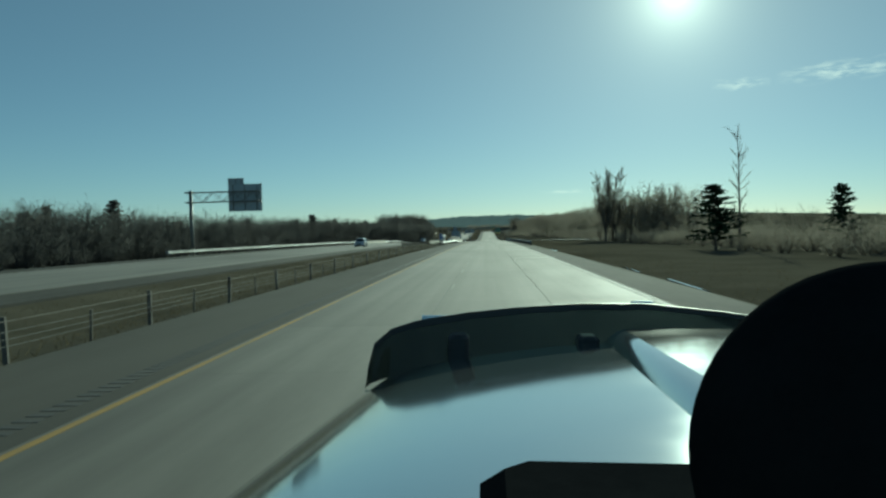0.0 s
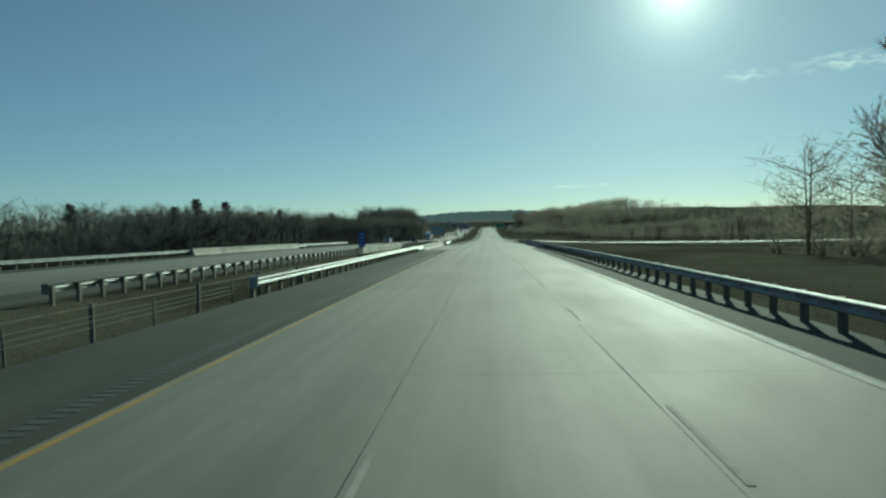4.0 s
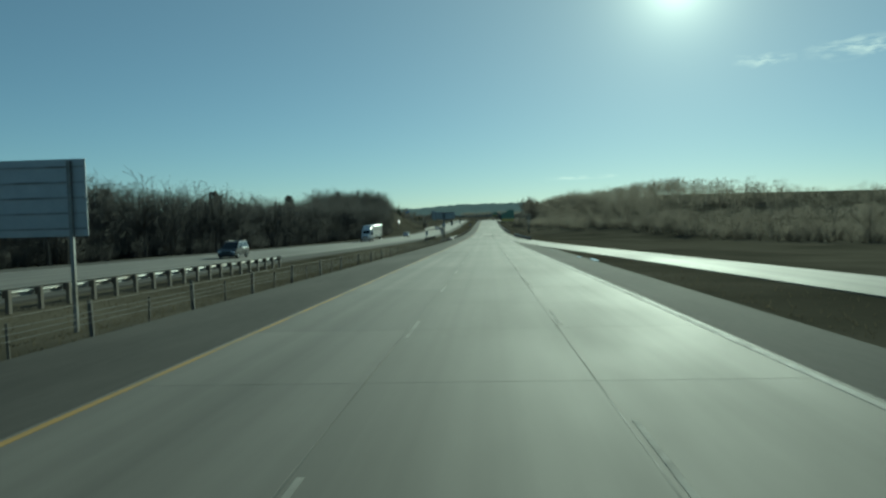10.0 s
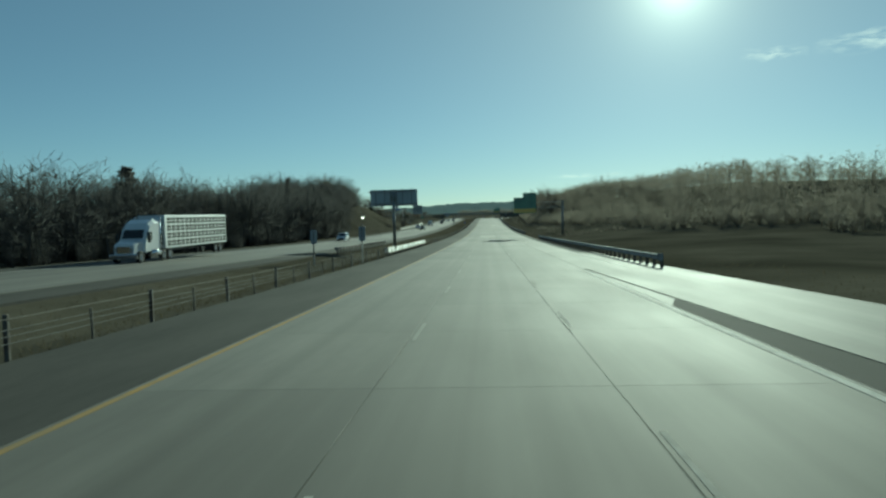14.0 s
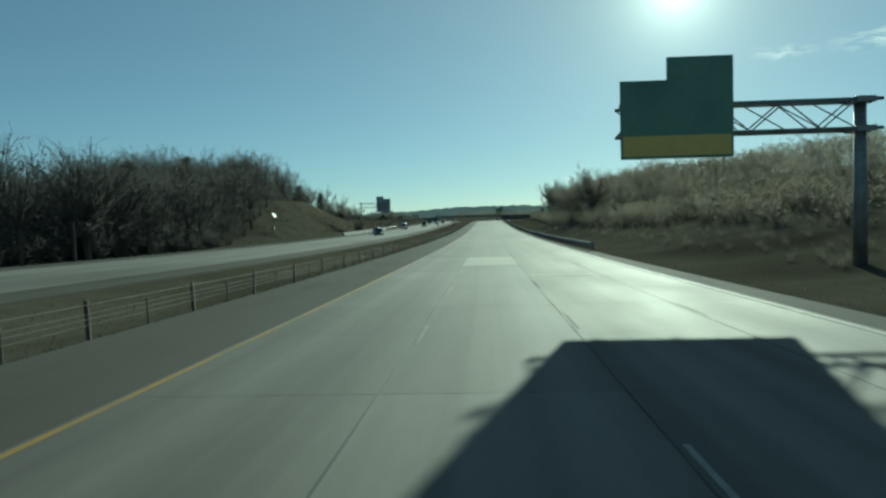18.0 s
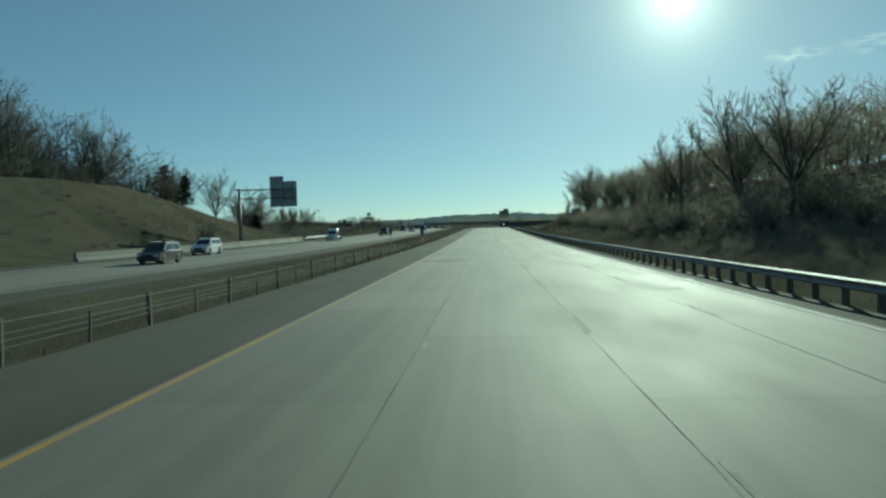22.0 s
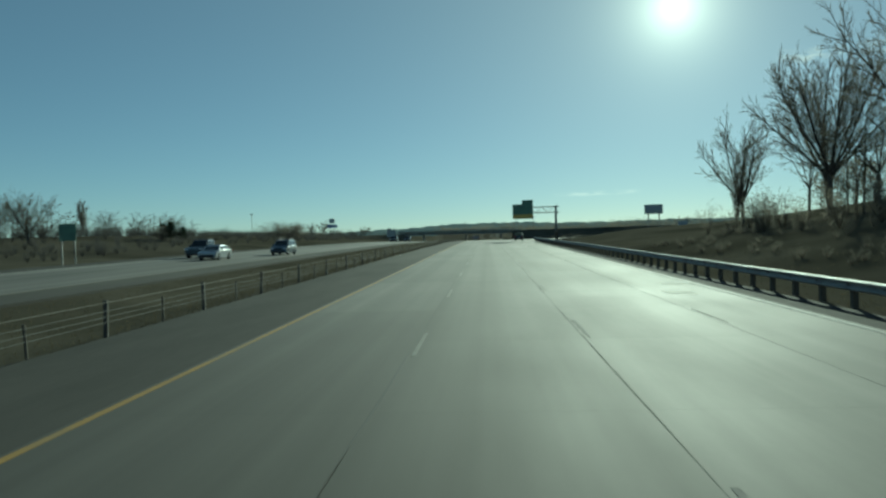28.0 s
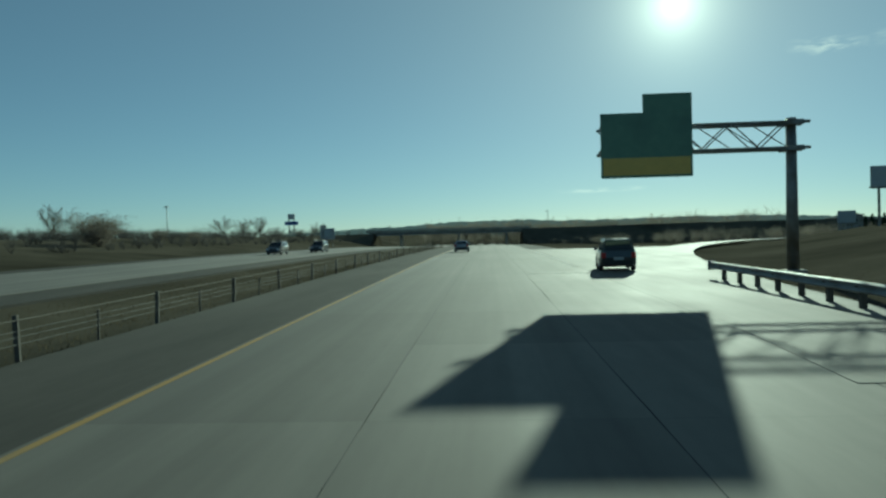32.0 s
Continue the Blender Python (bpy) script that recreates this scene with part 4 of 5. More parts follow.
# ------------------------------------------------ single trees
for x, y, h, kind, i, wide, label in (
        (26.9, 168, 16.5, "vase", 0, 1.0, "tall bare tree with upright boughs near the road"),
        (30, 172, 14.5, "oak", 0, .7, "bare brown tree in a roadside thicket"),
        (34, 176, 13.5, "oak", 1, .9, "bare brown tree in a roadside thicket"),
        (38, 170, 14.5, "oak", 2, .8, "bare brown tree in a roadside thicket"),
        (43, 178, 13.5, "vase", 1, 1.0, "bare tree with upright boughs in a roadside thicket"),
        (29.0, 86, 13.2, "poplar", 1, 1.15, "tall slender bare tree standing alone"),
        (25.4, 83, 7.2, "pine", 1, 1.6, "small dark rounded pine beside the road"),
        (41.5, 88, 7.5, "pine", 1, 1.2, "dark rounded pine beside the road"),
        (50, 86, 7.0, "pine", 0, 1.1, "dark rounded pine beside the road"),
        (29.7, 762, 15.5, "oak", 1, .9, "bare tree at the top of the slope"),
        (27, 740, 13.5, "oak", 2, .9, "bare tree at the top of the slope"),
        (30.5, 790, 15, "oak", 0, .8, "bare tree with a rounded crown on the slope"),
        (33, 912, 18, "oak", 2, .8, "bare tree with a rounded crown on the slope"),
        (34.7, 933, 20, "oak", 0, .85, "bare tree at the end of the wooded slope"),
        (38, 940, 19, "oak", 1, .8, "bare tree at the end of the wooded slope"),
        (36, 880, 13, "oak", 2, .9, "bare tree on the wooded slope"),
        (35, 959, 16, "oak", 1, .85, "tall bare tree at the end of the wooded slope"),
        (29.5, 945, 7, "vase", 0, 1.0, "slender bare tree past the wooded slope"),
        (-68, 829, 11.5, "oak", 2, 1.0, "spreading bare tree behind the hill"),
        (-68, 852, 15.5, "oak", 1, .8, "tall bare tree behind the hill"),
        (-75, 846, 14, "vase", 1, 1.0, "bare tree with upright boughs behind the hill"),
        (-69, 880, 16, "oak", 0, 1.0, "dark spreading tree behind the grassy bank"),
        (-66, 878, 7, "pine", 1, 1.3, "dark conifer behind the grassy bank"),
        (-86, 800, 18, "oak", 1, .8, "tall bare tree at the top of the hill"),
        (-72, 805, 16, "oak", 0, .8, "tall bare tree at the top of the hill"),
        (-76, 775, 17, "oak", 2, .8, "tall bare tree at the top of the hill"),
        (-70, 760, 12, "oak", 0, 1.0, "bare tree at the edge of the hill woods"),
        (-66, 735, 12, "oak", 1, 1.0, "bare tree at the edge of the hill woods"),
        (-62, 820, 7, "pine", 0, 1.1, "small dark pine on the hill's flank"),
        (-71, 883, 14.5, "oak", 1, 1.0, "dark spreading tree behind the grassy bank"),
        (-66, 879, 12.5, "oak", 2, .9, "dark spreading tree behind the grassy bank"),
        (-39.9, 774, 3.4, "bush", 2, 1.25, "broad dark shrub overhanging the low concrete wall"),
        (-63, 882, 4.5, "bush", 0, 1.4, "dark shrub under the bank's trees"),
        (-74, 880, 5.0, "bush", 1, 1.4, "dark shrub under the bank's trees"),
        (-200, 1304, 18.5, "oak", 2, 1.0, "wide bare tree on the field's horizon"),
        (-75, 972, 9.5, "oak", 1, 1.0, "bare tree on the bank above the field"),
        (-79, 966, 8.5, "vase", 1, 1.0, "bare tree with upright boughs on the bank"),
        (-84, 975, 9.0, "oak", 0, 1.0, "bare tree on the bank above the field"),
        (-104, 1039, 9.5, "vase", 0, 1.0, "bare tree with upright boughs on the bank"),
        (-66, 1097, 5.2, "bush", 0, 1.6, "broad dark shrub on the bank"),
        (-63, 1094, 4.4, "bush", 1, 1.5, "broad dark shrub on the bank"),
        (-75.2, 1116, 5.0, "bush", 2, 2.5, "rounded dark shrub on the bank"),
        (-115, 1290, 9.8, "oak", 0, 1.1, "bare tree before the crossing road"),
        (-106, 1292, 9.2, "oak", 2, 1.1, "bare tree before the crossing road"),
        (-98, 1288, 9.8, "oak", 1, 1.1, "bare tree before the crossing road"),
        (-73, 1290, 7.5, "oak", 2, 1.2, "small bare tree before the crossing road"),
        (-65, 1003, 3.9, "pine", 0, 2.0, "dark conifer at the foot of the bank"),
        (-62.8, 1004, 3.1, "pine", 1, 2.0, "dark conifer at the foot of the bank"),
        (-68, 1006, 3.3, "pine", 0, 2.2, "dark conifer at the foot of the bank"),
        (-66.5, 1002, 2.9, "bush", 1, 1.3, "dark shrub among the conifers on the bank"),
        (-69, 1129, 3.0, "bush", 0, 1.4, "dark shrub on the bank beside a larger one"),
        (-64.5, 1136, 2.5, "bush", 1, 1.5, "dark shrub on the bank beside a larger one"),
        (-160, 1240, 4.5, "bush", 1, 1.4, "dark shrub on the field's horizon")):
    tree(x, y, h, kind, i, label, wide=wide)
for i in range(8):
    x, y = 112 + 7.6 * i, 1207 + 10.7 * i
    top = -6.0 + .16 * i + (.5, -.4, .1, -.7, .3, -.2, -.6, .4)[i]
    tree(x, y, top - ground_z(x, y), "pine", i % 2, "slim dark conifer in a row on the rise", "conifers in a row on the rise", wide=.62)

low2 = lambda y: 5.0
woods(scatter(9, 320, 1345, 1560, lambda y: -36, 190, lambda y: 15.5, 1, ["far", "elm"]) + scatter(10, 160, 1180, 1390, run([1180, 1390], [60, 16]), 120, low2, 1, ["bush", "far"]) + scatter(20, 170, 1289, 1316, lambda y: 18, 230, lambda y: 3.2, 1, ["scrub", "bush"]), "distant wooded rise behind the junction", BROWN)
woods(scatter(13, 70, 880, 1100, run([880, 1100], [66, 95]), 30, lambda y: 7.5, -1, ["far"]) + scatter(11, 130, 1000, 1700, run([1000, 1700], [130, 90]), 260, lambda y: 6.5, -1, ["far", "elm", "bush"]) + scatter(12, 300, 860, 1300, run([860, 1300], [70, 110]), 30, lambda y: 3.2, -1, ["bush"]) + scatter(21, 90, 1262, 1298, lambda y: 75, 190, lambda y: 4.6, -1, ["bush"]), "distant scattered trees and scrub behind the fields")


woods(scatter(22, 750, 885, 1290, run([885, 1000, 1290], [50, 54, 62]), 55, lambda y: 2.0, -1, ["scrub", "bush"]), "rough dark scrub on the bank beyond the opposite carriageway")
# far wooded ridge closing the view; several kilometres of bright air painted as glow
HAZE = mat("distant_woods_painted_haze", (.10, .13, .13), (.14, .17, .165), .02, 1.0, spec=.0)
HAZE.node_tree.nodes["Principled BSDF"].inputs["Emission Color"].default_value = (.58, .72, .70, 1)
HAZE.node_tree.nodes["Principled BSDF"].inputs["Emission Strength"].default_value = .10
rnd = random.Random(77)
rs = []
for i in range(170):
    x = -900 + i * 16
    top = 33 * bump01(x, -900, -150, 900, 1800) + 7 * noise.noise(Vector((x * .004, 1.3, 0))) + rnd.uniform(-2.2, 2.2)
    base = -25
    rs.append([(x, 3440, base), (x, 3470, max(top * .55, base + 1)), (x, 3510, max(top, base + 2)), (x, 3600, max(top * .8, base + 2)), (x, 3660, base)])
tagged(part("distant_ridge", M().rings(rs), HAZE), "far ridge covered with leafless woods, haze painted as glow", "hills", kind="structure")

# ------------------------------------------------ crossing road
CROSS = 1320
TOP = -7.0
for xa, xb in ((-420, -52), (16, 330)):
    m = M()
    rs = []
    for x in np.linspace(xa, xb, 30):
        t = TOP + .8 * math.sin(x * .013)
        b = min(ground_z(x, CROSS), t) - 1
        rs.append([(x, CROSS - 22, b), (x, CROSS - 6.5, t), (x, CROSS + 6.5, t), (x, CROSS + 22, b)])
    tagged(part("embankment", m.rings(rs), GRASS), "grassy embankment of the crossing road", "embankment", kind="structure")
over = thing("overpass", "concrete road bridge crossing the motorway", "bridge", pose(0, CROSS, TOP))
part("deck", M().box(-54, 18, -6.2, 6.2, -.35, 0, .03), BRIDGE, over)
for y in (-5, -2.5, 0, 2.5, 5):
    part("girder", M().box(-54, 18, y - .25, y + .25, -1.5, -.35), GALV_DULL, over)
for x in (-40, -13, 9):
    pier = part("pier", M().box(x - .5, x + .5, -5.5, 5.5, -2.3, -1.5, .05), BRIDGE, over)
    for y in (-4, 0, 4):
        part("column", M().tube((x, y, -12), (x, y, -2.3), .5, n=12), BRIDGE, pier, smooth=True)
for y in (-6.1, 6.1):
    part("parapet", M().box(-56, 20, y - .15, y + .15, 0, .85, .03), BRIDGE, over)
    for h in (1.1, 1.4):
        part("rail", M().tube((-56, y, h), (20, y, h), .05, n=6), GALV, over)


def pole(x, y, top, r, label, lamp=False):
    """A slim pole up to the absolute height top."""
    z = ground_z(x, y)
    th = thing("light_mast" if lamp else "utility_pole", label, "pole", pose(x, y, z))
    part("shaft", M().tube((0, 0, -.5), (0, 0, top - z), r, r * .5, 8), GALV_DULL if lamp else WOODPOST, th, smooth=True)
    if lamp:
        hd = part("head", M().tube((0, 0, top - z - .5), (0, 0, top - z), .5, .7, 10), GALV_DULL, th)
        for k in range(6):
            a = k * math.pi / 3
            part("lamp", M().box(math.cos(a) * 1.0 - .25, math.cos(a) * 1.0 + .25, math.sin(a) * 1.0 - .25, math.sin(a) * 1.0 + .25, top - z - .5, top - z - .25, .04), GALV, hd)
    else:
        part("crossarm", M().box(-1.2, 1.2, -.06, .06, top - z - .9, top - z - .75), WOODPOST, th)
    return th



def low_building(x, y, w, d, top, wall, label):
    """A plain flat-roofed building up to the absolute height top."""
    z = ground_z(x, y) - .5
    th = thing("building", label, "building", pose(x, y, z))
    h = top - z
    part("wall", M().box(-w / 2, w / 2, -d / 2, d / 2, 0, h - .3, .02), wall, th)
    part("roof", M().box(-w / 2 - .35, w / 2 + .35, -d / 2 - .35, d / 2 + .35, h - .3, h, .05), GALV_DULL, th)
    n = int(w / 3)
    for k in range(n):
        xx = -w / 2 + w * (k + .5) / n
        win = part("window", M().box(xx - .7, xx + .7, -d / 2 - .04, -d / 2 + .02, h - 2.6, h - 1.2, .01), GLASS_DARK, th)
        part("sill", M().box(xx - .8, xx + .8, -d / 2 - .12, -d / 2 - .005, h - 2.72, h - 2.6), BRIDGE, win)
    return th


GLASS_DARK = mat("dark_window_glass", (.02, .025, .03), None, rough=.08, spec=.6)
low_building(104, 1195, 4.6, 5, -6.0, GALV_DULL, "dark small flat-roofed building on the rise beside the junction")
low_building(181, 1356, 18, 12, -5.2, BRIDGE, "pale low building beyond the crossing road")
EYE_Z = -8.8
for bx, by, dist, r, lamp in ((283, 50, 330, .25, True), (470, 8, 420, .2, False), (433, 22, 420, .2, False), (689, 15, 420, .16, False), (813, 30, 430, .15, False), (969, 42, 400, .2, False), (1165, 28, 380, .18, False), (1367, 22, 330, .15, False), (1377, 38, 330, .15, False), (1389, 32, 330, .15, False)):
    pole((bx - 862) * dist / 1290, V * 32 + dist, EYE_Z + (by + (862 - bx) * .026) * dist / 1290, r, "tall light mast beside the junction" if lamp else "slim utility pole beside the crossing road", lamp)


def pylon_sign(x, y, top, label):
    z = ground_z(x, y)
    th = thing("pylon_sign", label, "sign", pose(x, y, z))
    h = top - z
    for dx in (-1.6, 1.6):
        part("post", M().tube((dx, 0, -.5), (dx, 0, h - 3), .35, n=8), GALV_DULL, th)
    part("sign_box", M().box(-2.2, 2.2, -.6, .6, h - 3.6, h, .3), SIGN_BACK, th)
    part("sign_box", M().box(-4.3, 4.3, -.5, .5, h - 7.2, h - 4.8, .08), SIGN_BLUE, th)
    part("brace", M().box(-1.6, 1.6, -.1, .1, h - 10.4, h - 10.0), GALV_DULL, th)
    part("sign_box", M().box(-2.4, 2.4, -.3, .3, h - 12.2, h - 11, .05), SIGN_BACK, th)
    return th


pylon_sign(-125, 1440, EYE_Z + 16.0, "tall roadside pylon carrying stacked sign boxes")


def billboard(x, y, w, z0, z1, label):
    th = thing("billboard", label, "billboard", pose(x, y, ground_z(x, y), 0, 0, -8))
    b = part("panel", M().box(-w / 2, w / 2, -.12, .12, z0, z1, .04), SIGN_BACK, th)
    part("frame", M().box(-w / 2 - .1, w / 2 + .1, .12, .3, z0 - .15, z0, .02), GALV_DULL, b)
    part("catwalk", M().box(-w / 2, w / 2, -1.0, -.14, z0 - .25, z0 - .18), GALV_DULL, b)
    for dx in (-w * .3, w * .3):
        part("post", M().tube((dx, .35, -.6), (dx, .35, z1 - .3), .16, n=8), GALV_DULL, th)
    return th


billboard(47.3, 1067, 5.0, 4.5, 6.9, "grey roadside billboard on two posts")
billboard(72, 1130, 3.4, 1.6, 4.0, "small grey billboard on two posts")

# solar powered roadside unit on the hill
th = thing("traffic_sensor", "solar powered traffic sensor on a steel pole", "road equipment", pose(-50.3, 720, ground_z(-50.3, 720)))
part("pole", M().tube((0, 0, -.4), (0, 0, 6.4), .08, .06, 8), GALV, th, smooth=True)
pn = part("solar_panel", M().box(-.75, .75, -.03, .03, -.5, .5, .01), SIGN_BACK, th, at=pose(.3, 0, 4.2, -35, 0, 90))
part("panel_glass", M().box(-.7, .7, -.036, -.031, -.45, .45), mat("solar_cells", (.05, .06, .09), (.07, .08, .11), 8, .25), pn)
part("camera_head", M().tube((0, -.1, 6.2), (.25, -.3, 6.2), .09, n=8), GALV, th)
part("cabinet", M().box(-.35, .25, -.3, .1, .5, 1.5, .03), GALV_DULL, th)
panel_sign(-44.5, 838, .5, .9, 1.9, 1, SIGN_BACK, "thin marker sign beyond the opposite carriageway", True)
panel_sign(-43.6, 842, .4, .9, 1.9, 1, SIGN_BACK, "thin marker sign beyond the opposite carriageway", True)

# ------------------------------------------------ vehicles
GLASS = mat("dark_car_glass", (.012, .014, .016), None, rough=.06, spec=.8)
TYRE = mat("tyre_rubber", (.018, .018, .018), (.03, .03, .03), 20, .85)
RIM = mat("wheel_alloy", (.45, .45, .46), None, rough=.3, metal=.9)
LAMP = mat("headlight_lens", (.75, .76, .78), None, rough=.08, spec=.8)
RED = mat("tail_light", (.35, .02, .02), None, rough=.15)
BLACK = mat("black_plastic", (.02, .02, .021), (.035, .035, .035), 12, .6)
CHROME = mat("chrome", (.7, .7, .72), None, rough=.12, metal=1)
PAINTS = {n: mat(n + "_car_paint", c, None, rough=.28, metal=m, coat=.8) for n, c, m in (
    ("white", (.70, .71, .72), 0), ("silver", (.42, .44, .46), .6), ("dark_grey", (.05, .055, .06), .4), ("black", (.015, .016, .018), 0), ("blue_grey", (.07, .10, .14), .4))}
TYRE_ME, RIM_ME = {}, {}


def wheel(parent, x, y, r, w=.22):
    if r not in TYRE_ME:
        m, rs = M(), []
        for dx, rr in ((-w / 2, r * .62), (-w / 2, r * .93), (-w / 2 + .03, r), (w / 2 - .03, r), (w / 2, r * .93), (w / 2, r * .62)):
            rs.append([(dx, rr * math.cos(a * math.pi / 10), rr * math.sin(a * math.pi / 10)) for a in range(20)])
        TYRE_ME[r] = m.rings(rs, False).mesh("tyre", TYRE, True)
        m = M()
        for s in (-1, 1):
            m.tube((0, 0, 0), (s * w * .42, 0, 0), r * .63, n=16)
        for k in range(5):
            a = k * 2 * math.pi / 5
            for s in (-1, 1):
                m.tube((s * w * .44, 0, 0), (s * w * .44, math.cos(a) * r * .58, math.sin(a) * r * .58), r * .09, n=4)
        RIM_ME[r] = m.mesh("rim", RIM)
    wh = part("wheel", M().tube((-.02, 0, 0), (.02, 0, 0), r * .3, n=10), BLACK, parent, at=pose(x, y, r))
    part("tyre", TYRE_ME[r], None, wh)
    part("rim", RIM_ME[r], None, wh)


def slab_body(outline, half, inset=.07):
    """A body from a side outline of (y, z), with its flanks drawn in."""
    cy = sum(p[0] for p in outline) / len(outline)
    cz = sum(p[1] for p in outline) / len(outline)
    sl = lambda x, k: [(x, cy + (y - cy) * (1 - k), cz + (z - cz) * (1 - k * 1.5)) for y, z in outline]
    return M().rings([sl(-half, inset), sl(-half + .10, .012), sl(-half + .25, 0), sl(half - .25, 0), sl(half - .10, .012), sl(half, inset)])


def cabin(y0, y1, y2, y3, z0, z1, half):
    """Greenhouse: base from y0 (rear) to y3 (front), roof from y1 to y2."""
    hb, ht = half - .06, half - .22
    base = [(-hb, y0, z0), (hb, y0, z0), (hb, y3, z0), (-hb, y3, z0)]
    mid = [(-ht - .02, y1 - .04, z1 - .07), (ht + .02, y1 - .04, z1 - .07), (ht + .02, y2 + .04, z1 - .07), (-ht - .02, y2 + .04, z1 - .07)]
    top = [(-ht + .08, y1 + .12, z1), (ht - .08, y1 + .12, z1), (ht - .08, y2 - .12, z1), (-ht + .08, y2 - .12, z1)]
    return M().rings([base, mid, top]), base, mid


def pane(a, b, c, d, e0=.08, e1=.92, f0=.12, f1=.9, off=.012):
    """A pane inset in the quad a b c d (a, b below), a little proud of it."""
    a, b, c, d = (Vector(p) for p in (a, b, c, d))
    at = lambda u, v: (a * (1 - u) + b * u) * (1 - v) + (d * (1 - u) + c * u) * v
    n = (b - a).cross(d - a).normalized() * off
    q = [at(e0, f0), at(e1, f0), at(e1, f1), at(e0, f1)]
    return M().rings([[p - n for p in q], [p + n for p in q]])


def car(x, y, turn, paint, label, style="suv", dz=0.0):
    th = thing("car" if style != "pickup" else "pickup_truck", label, "car" if style != "pickup" else "pickup truck", place(x, y, .012 + dz, turn), "traffic")
    P = PAINTS[paint]
    if style == "suv":
        out = [(-2.3, .35), (-2.35, .75), (-2.28, 1.08), (.75, 1.08), (1.95, .98), (2.28, .82), (2.32, .4), (2.1, .25), (-2.1, .25)]
        cab = (-2.25, -1.95, .35, 1.15, 1.06, 1.74, .93)
        half, r, wb = .93, .36, 1.38
    elif style == "sedan":
        out = [(-2.3, .35), (-2.35, .72), (-2.25, .95), (-1.5, .98), (1.0, .95), (2.0, .82), (2.3, .66), (2.32, .36), (2.1, .22), (-2.1, .22)]
        cab = (-1.75, -1.0, .35, 1.2, .94, 1.44, .9)
        half, r, wb = .9, .32, 1.35
    else:
        out = [(-2.75, .5), (-2.8, .95), (-2.75, 1.18), (1.1, 1.2), (2.4, 1.14), (2.75, 1.0), (2.8, .5), (2.5, .35), (-2.5, .35)]
        cab = (-.95, -.75, .75, 1.35, 1.18, 1.90, .97)
        half, r, wb = .99, .40, 1.75
    part("body", slab_body(out, half), P, th, smooth=False)
    m, base, mid = cabin(*cab)
    c = part("cabin", m, P, th)
    part("rear_window", pane(base[0], base[1], mid[1], mid[0]), GLASS, c)
    part("windscreen", pane(base[2], base[3], mid[3], mid[2]), GLASS, c)
    for a, b, cc, d in ((base[1], base[2], mid[2], mid[1]), (base[3], base[0], mid[0], mid[3])):
        part("side_window", pane(a, b, cc, d, .05, .48), GLASS, c)
        part("side_window", pane(a, b, cc, d, .52, .95), GLASS, c)
    for sx in (-1, 1):
        for sy in (-wb, wb):
            wheel(th, sx * (half - .085), sy, r)
            # the flank is uncut: a black disc paints the dark of the wheel well
            well = [(sx * (half - .06), sy + (r + .07) * math.cos(a), r + (r + .07) * math.sin(a)) for a in np.linspace(-.35, math.pi + .35, 13)]
            part("wheel_well", M().rings([well, [(sx * (half + .004), b, c) for _, b, c in well]]), BLACK, th)
            arch = M()
            arch.rings([[(sx * (half - .02), sy + (r + .10) * math.cos(a), r + (r + .10) * math.sin(a)) for a in np.linspace(0, math.pi, 9)], [(sx * (half + .012), sy + (r + .06) * math.cos(a), r + (r + .06) * math.sin(a)) for a in np.linspace(0, math.pi, 9)]], False, False)
            part("wheel_arch", arch, BLACK, th)
        yf, yr = out[5][0], out[1][0]
        zf = out[5][1]
        part("headlight", M().box(sx * half * .72 - .2, sx * half * .72 + .2, yf - .12, yf + .01, zf - .16, zf + .0, .03), LAMP, th)
        part("tail_light", M().box(sx * half * .84 - .11, sx * half * .84 + .11, yr - .03, yr + .12, out[1][1] - .02, out[1][1] + .26, .02), RED, th)
        part("mirror", M().box(sx * (half + .08) - .1, sx * (half + .08) + .1, cab[3] - .45, cab[3] - .3, cab[4] + .02, cab[4] + .2, .04), P, th)
    part("front_bumper", M().box(-half * .8, half * .8, out[6][0] - .06, out[6][0] + .03, .32, .52, .03), BLACK, th)
    part("grille", M().box(-half * .5, half * .5, out[5][0] - .02, out[5][0] + .035, .55, .78, .02), BLACK, th)
    part("rear_bumper", M().box(-half * .85, half * .85, out[1][0] - .05, out[1][0] + .05, .36, .58, .03), BLACK if style != "pickup" else CHROME, th)
    part("plate", M().box(-.26, .26, out[1][0] - .06, out[1][0] - .04, .62, .76), SIGN_BACK, th)
    if style == "suv":
        for sx in (-1, 1):
            part("roof_rail", M().tube((sx * .62, cab[1] + .1, cab[5] + .05), (sx * .62, cab[2] - .1, cab[5] + .05), .02, n=6), BLACK, th)
    if style == "pickup":
        part("bed_opening", M().box(-half + .12, half - .12, -2.6, -1.02, 1.19, 1.205), BLACK, th)
    return th


car(-25.2, 144, 180, "silver", "silver sport utility car in the opposite lanes", "suv", .12)
car(-29.6, 336, 180, "white", "white sport utility car in the opposite lanes", "suv", .22)
car(-26.3, 381, 180, "dark_grey", "dark grey sport utility car in the opposite lanes", "suv", .15)
car(-30.4, 581, 180, "white", "white van-like car in the opposite lanes", "suv", .22)
car(-26.8, 731, 180, "dark_grey", "dark minivan in the opposite lanes", "suv", .15)
car(-30.4, 750, 180, "white", "white compact car in the opposite lanes", "suv", .22)
car(-26.6, 860, 180, "black", "black pickup truck in the opposite lanes", "pickup", .15)
car(-26.4, 926, 180, "silver", "silver sedan glinting in the sun", "sedan", .15)
car(-29.9, 932, 180, "dark_grey", "dark pickup truck beside a silver sedan", "pickup", .22)
car(-23.6, 940, 180, "blue_grey", "blue grey sport utility car in the opposite lanes", "suv", .1)
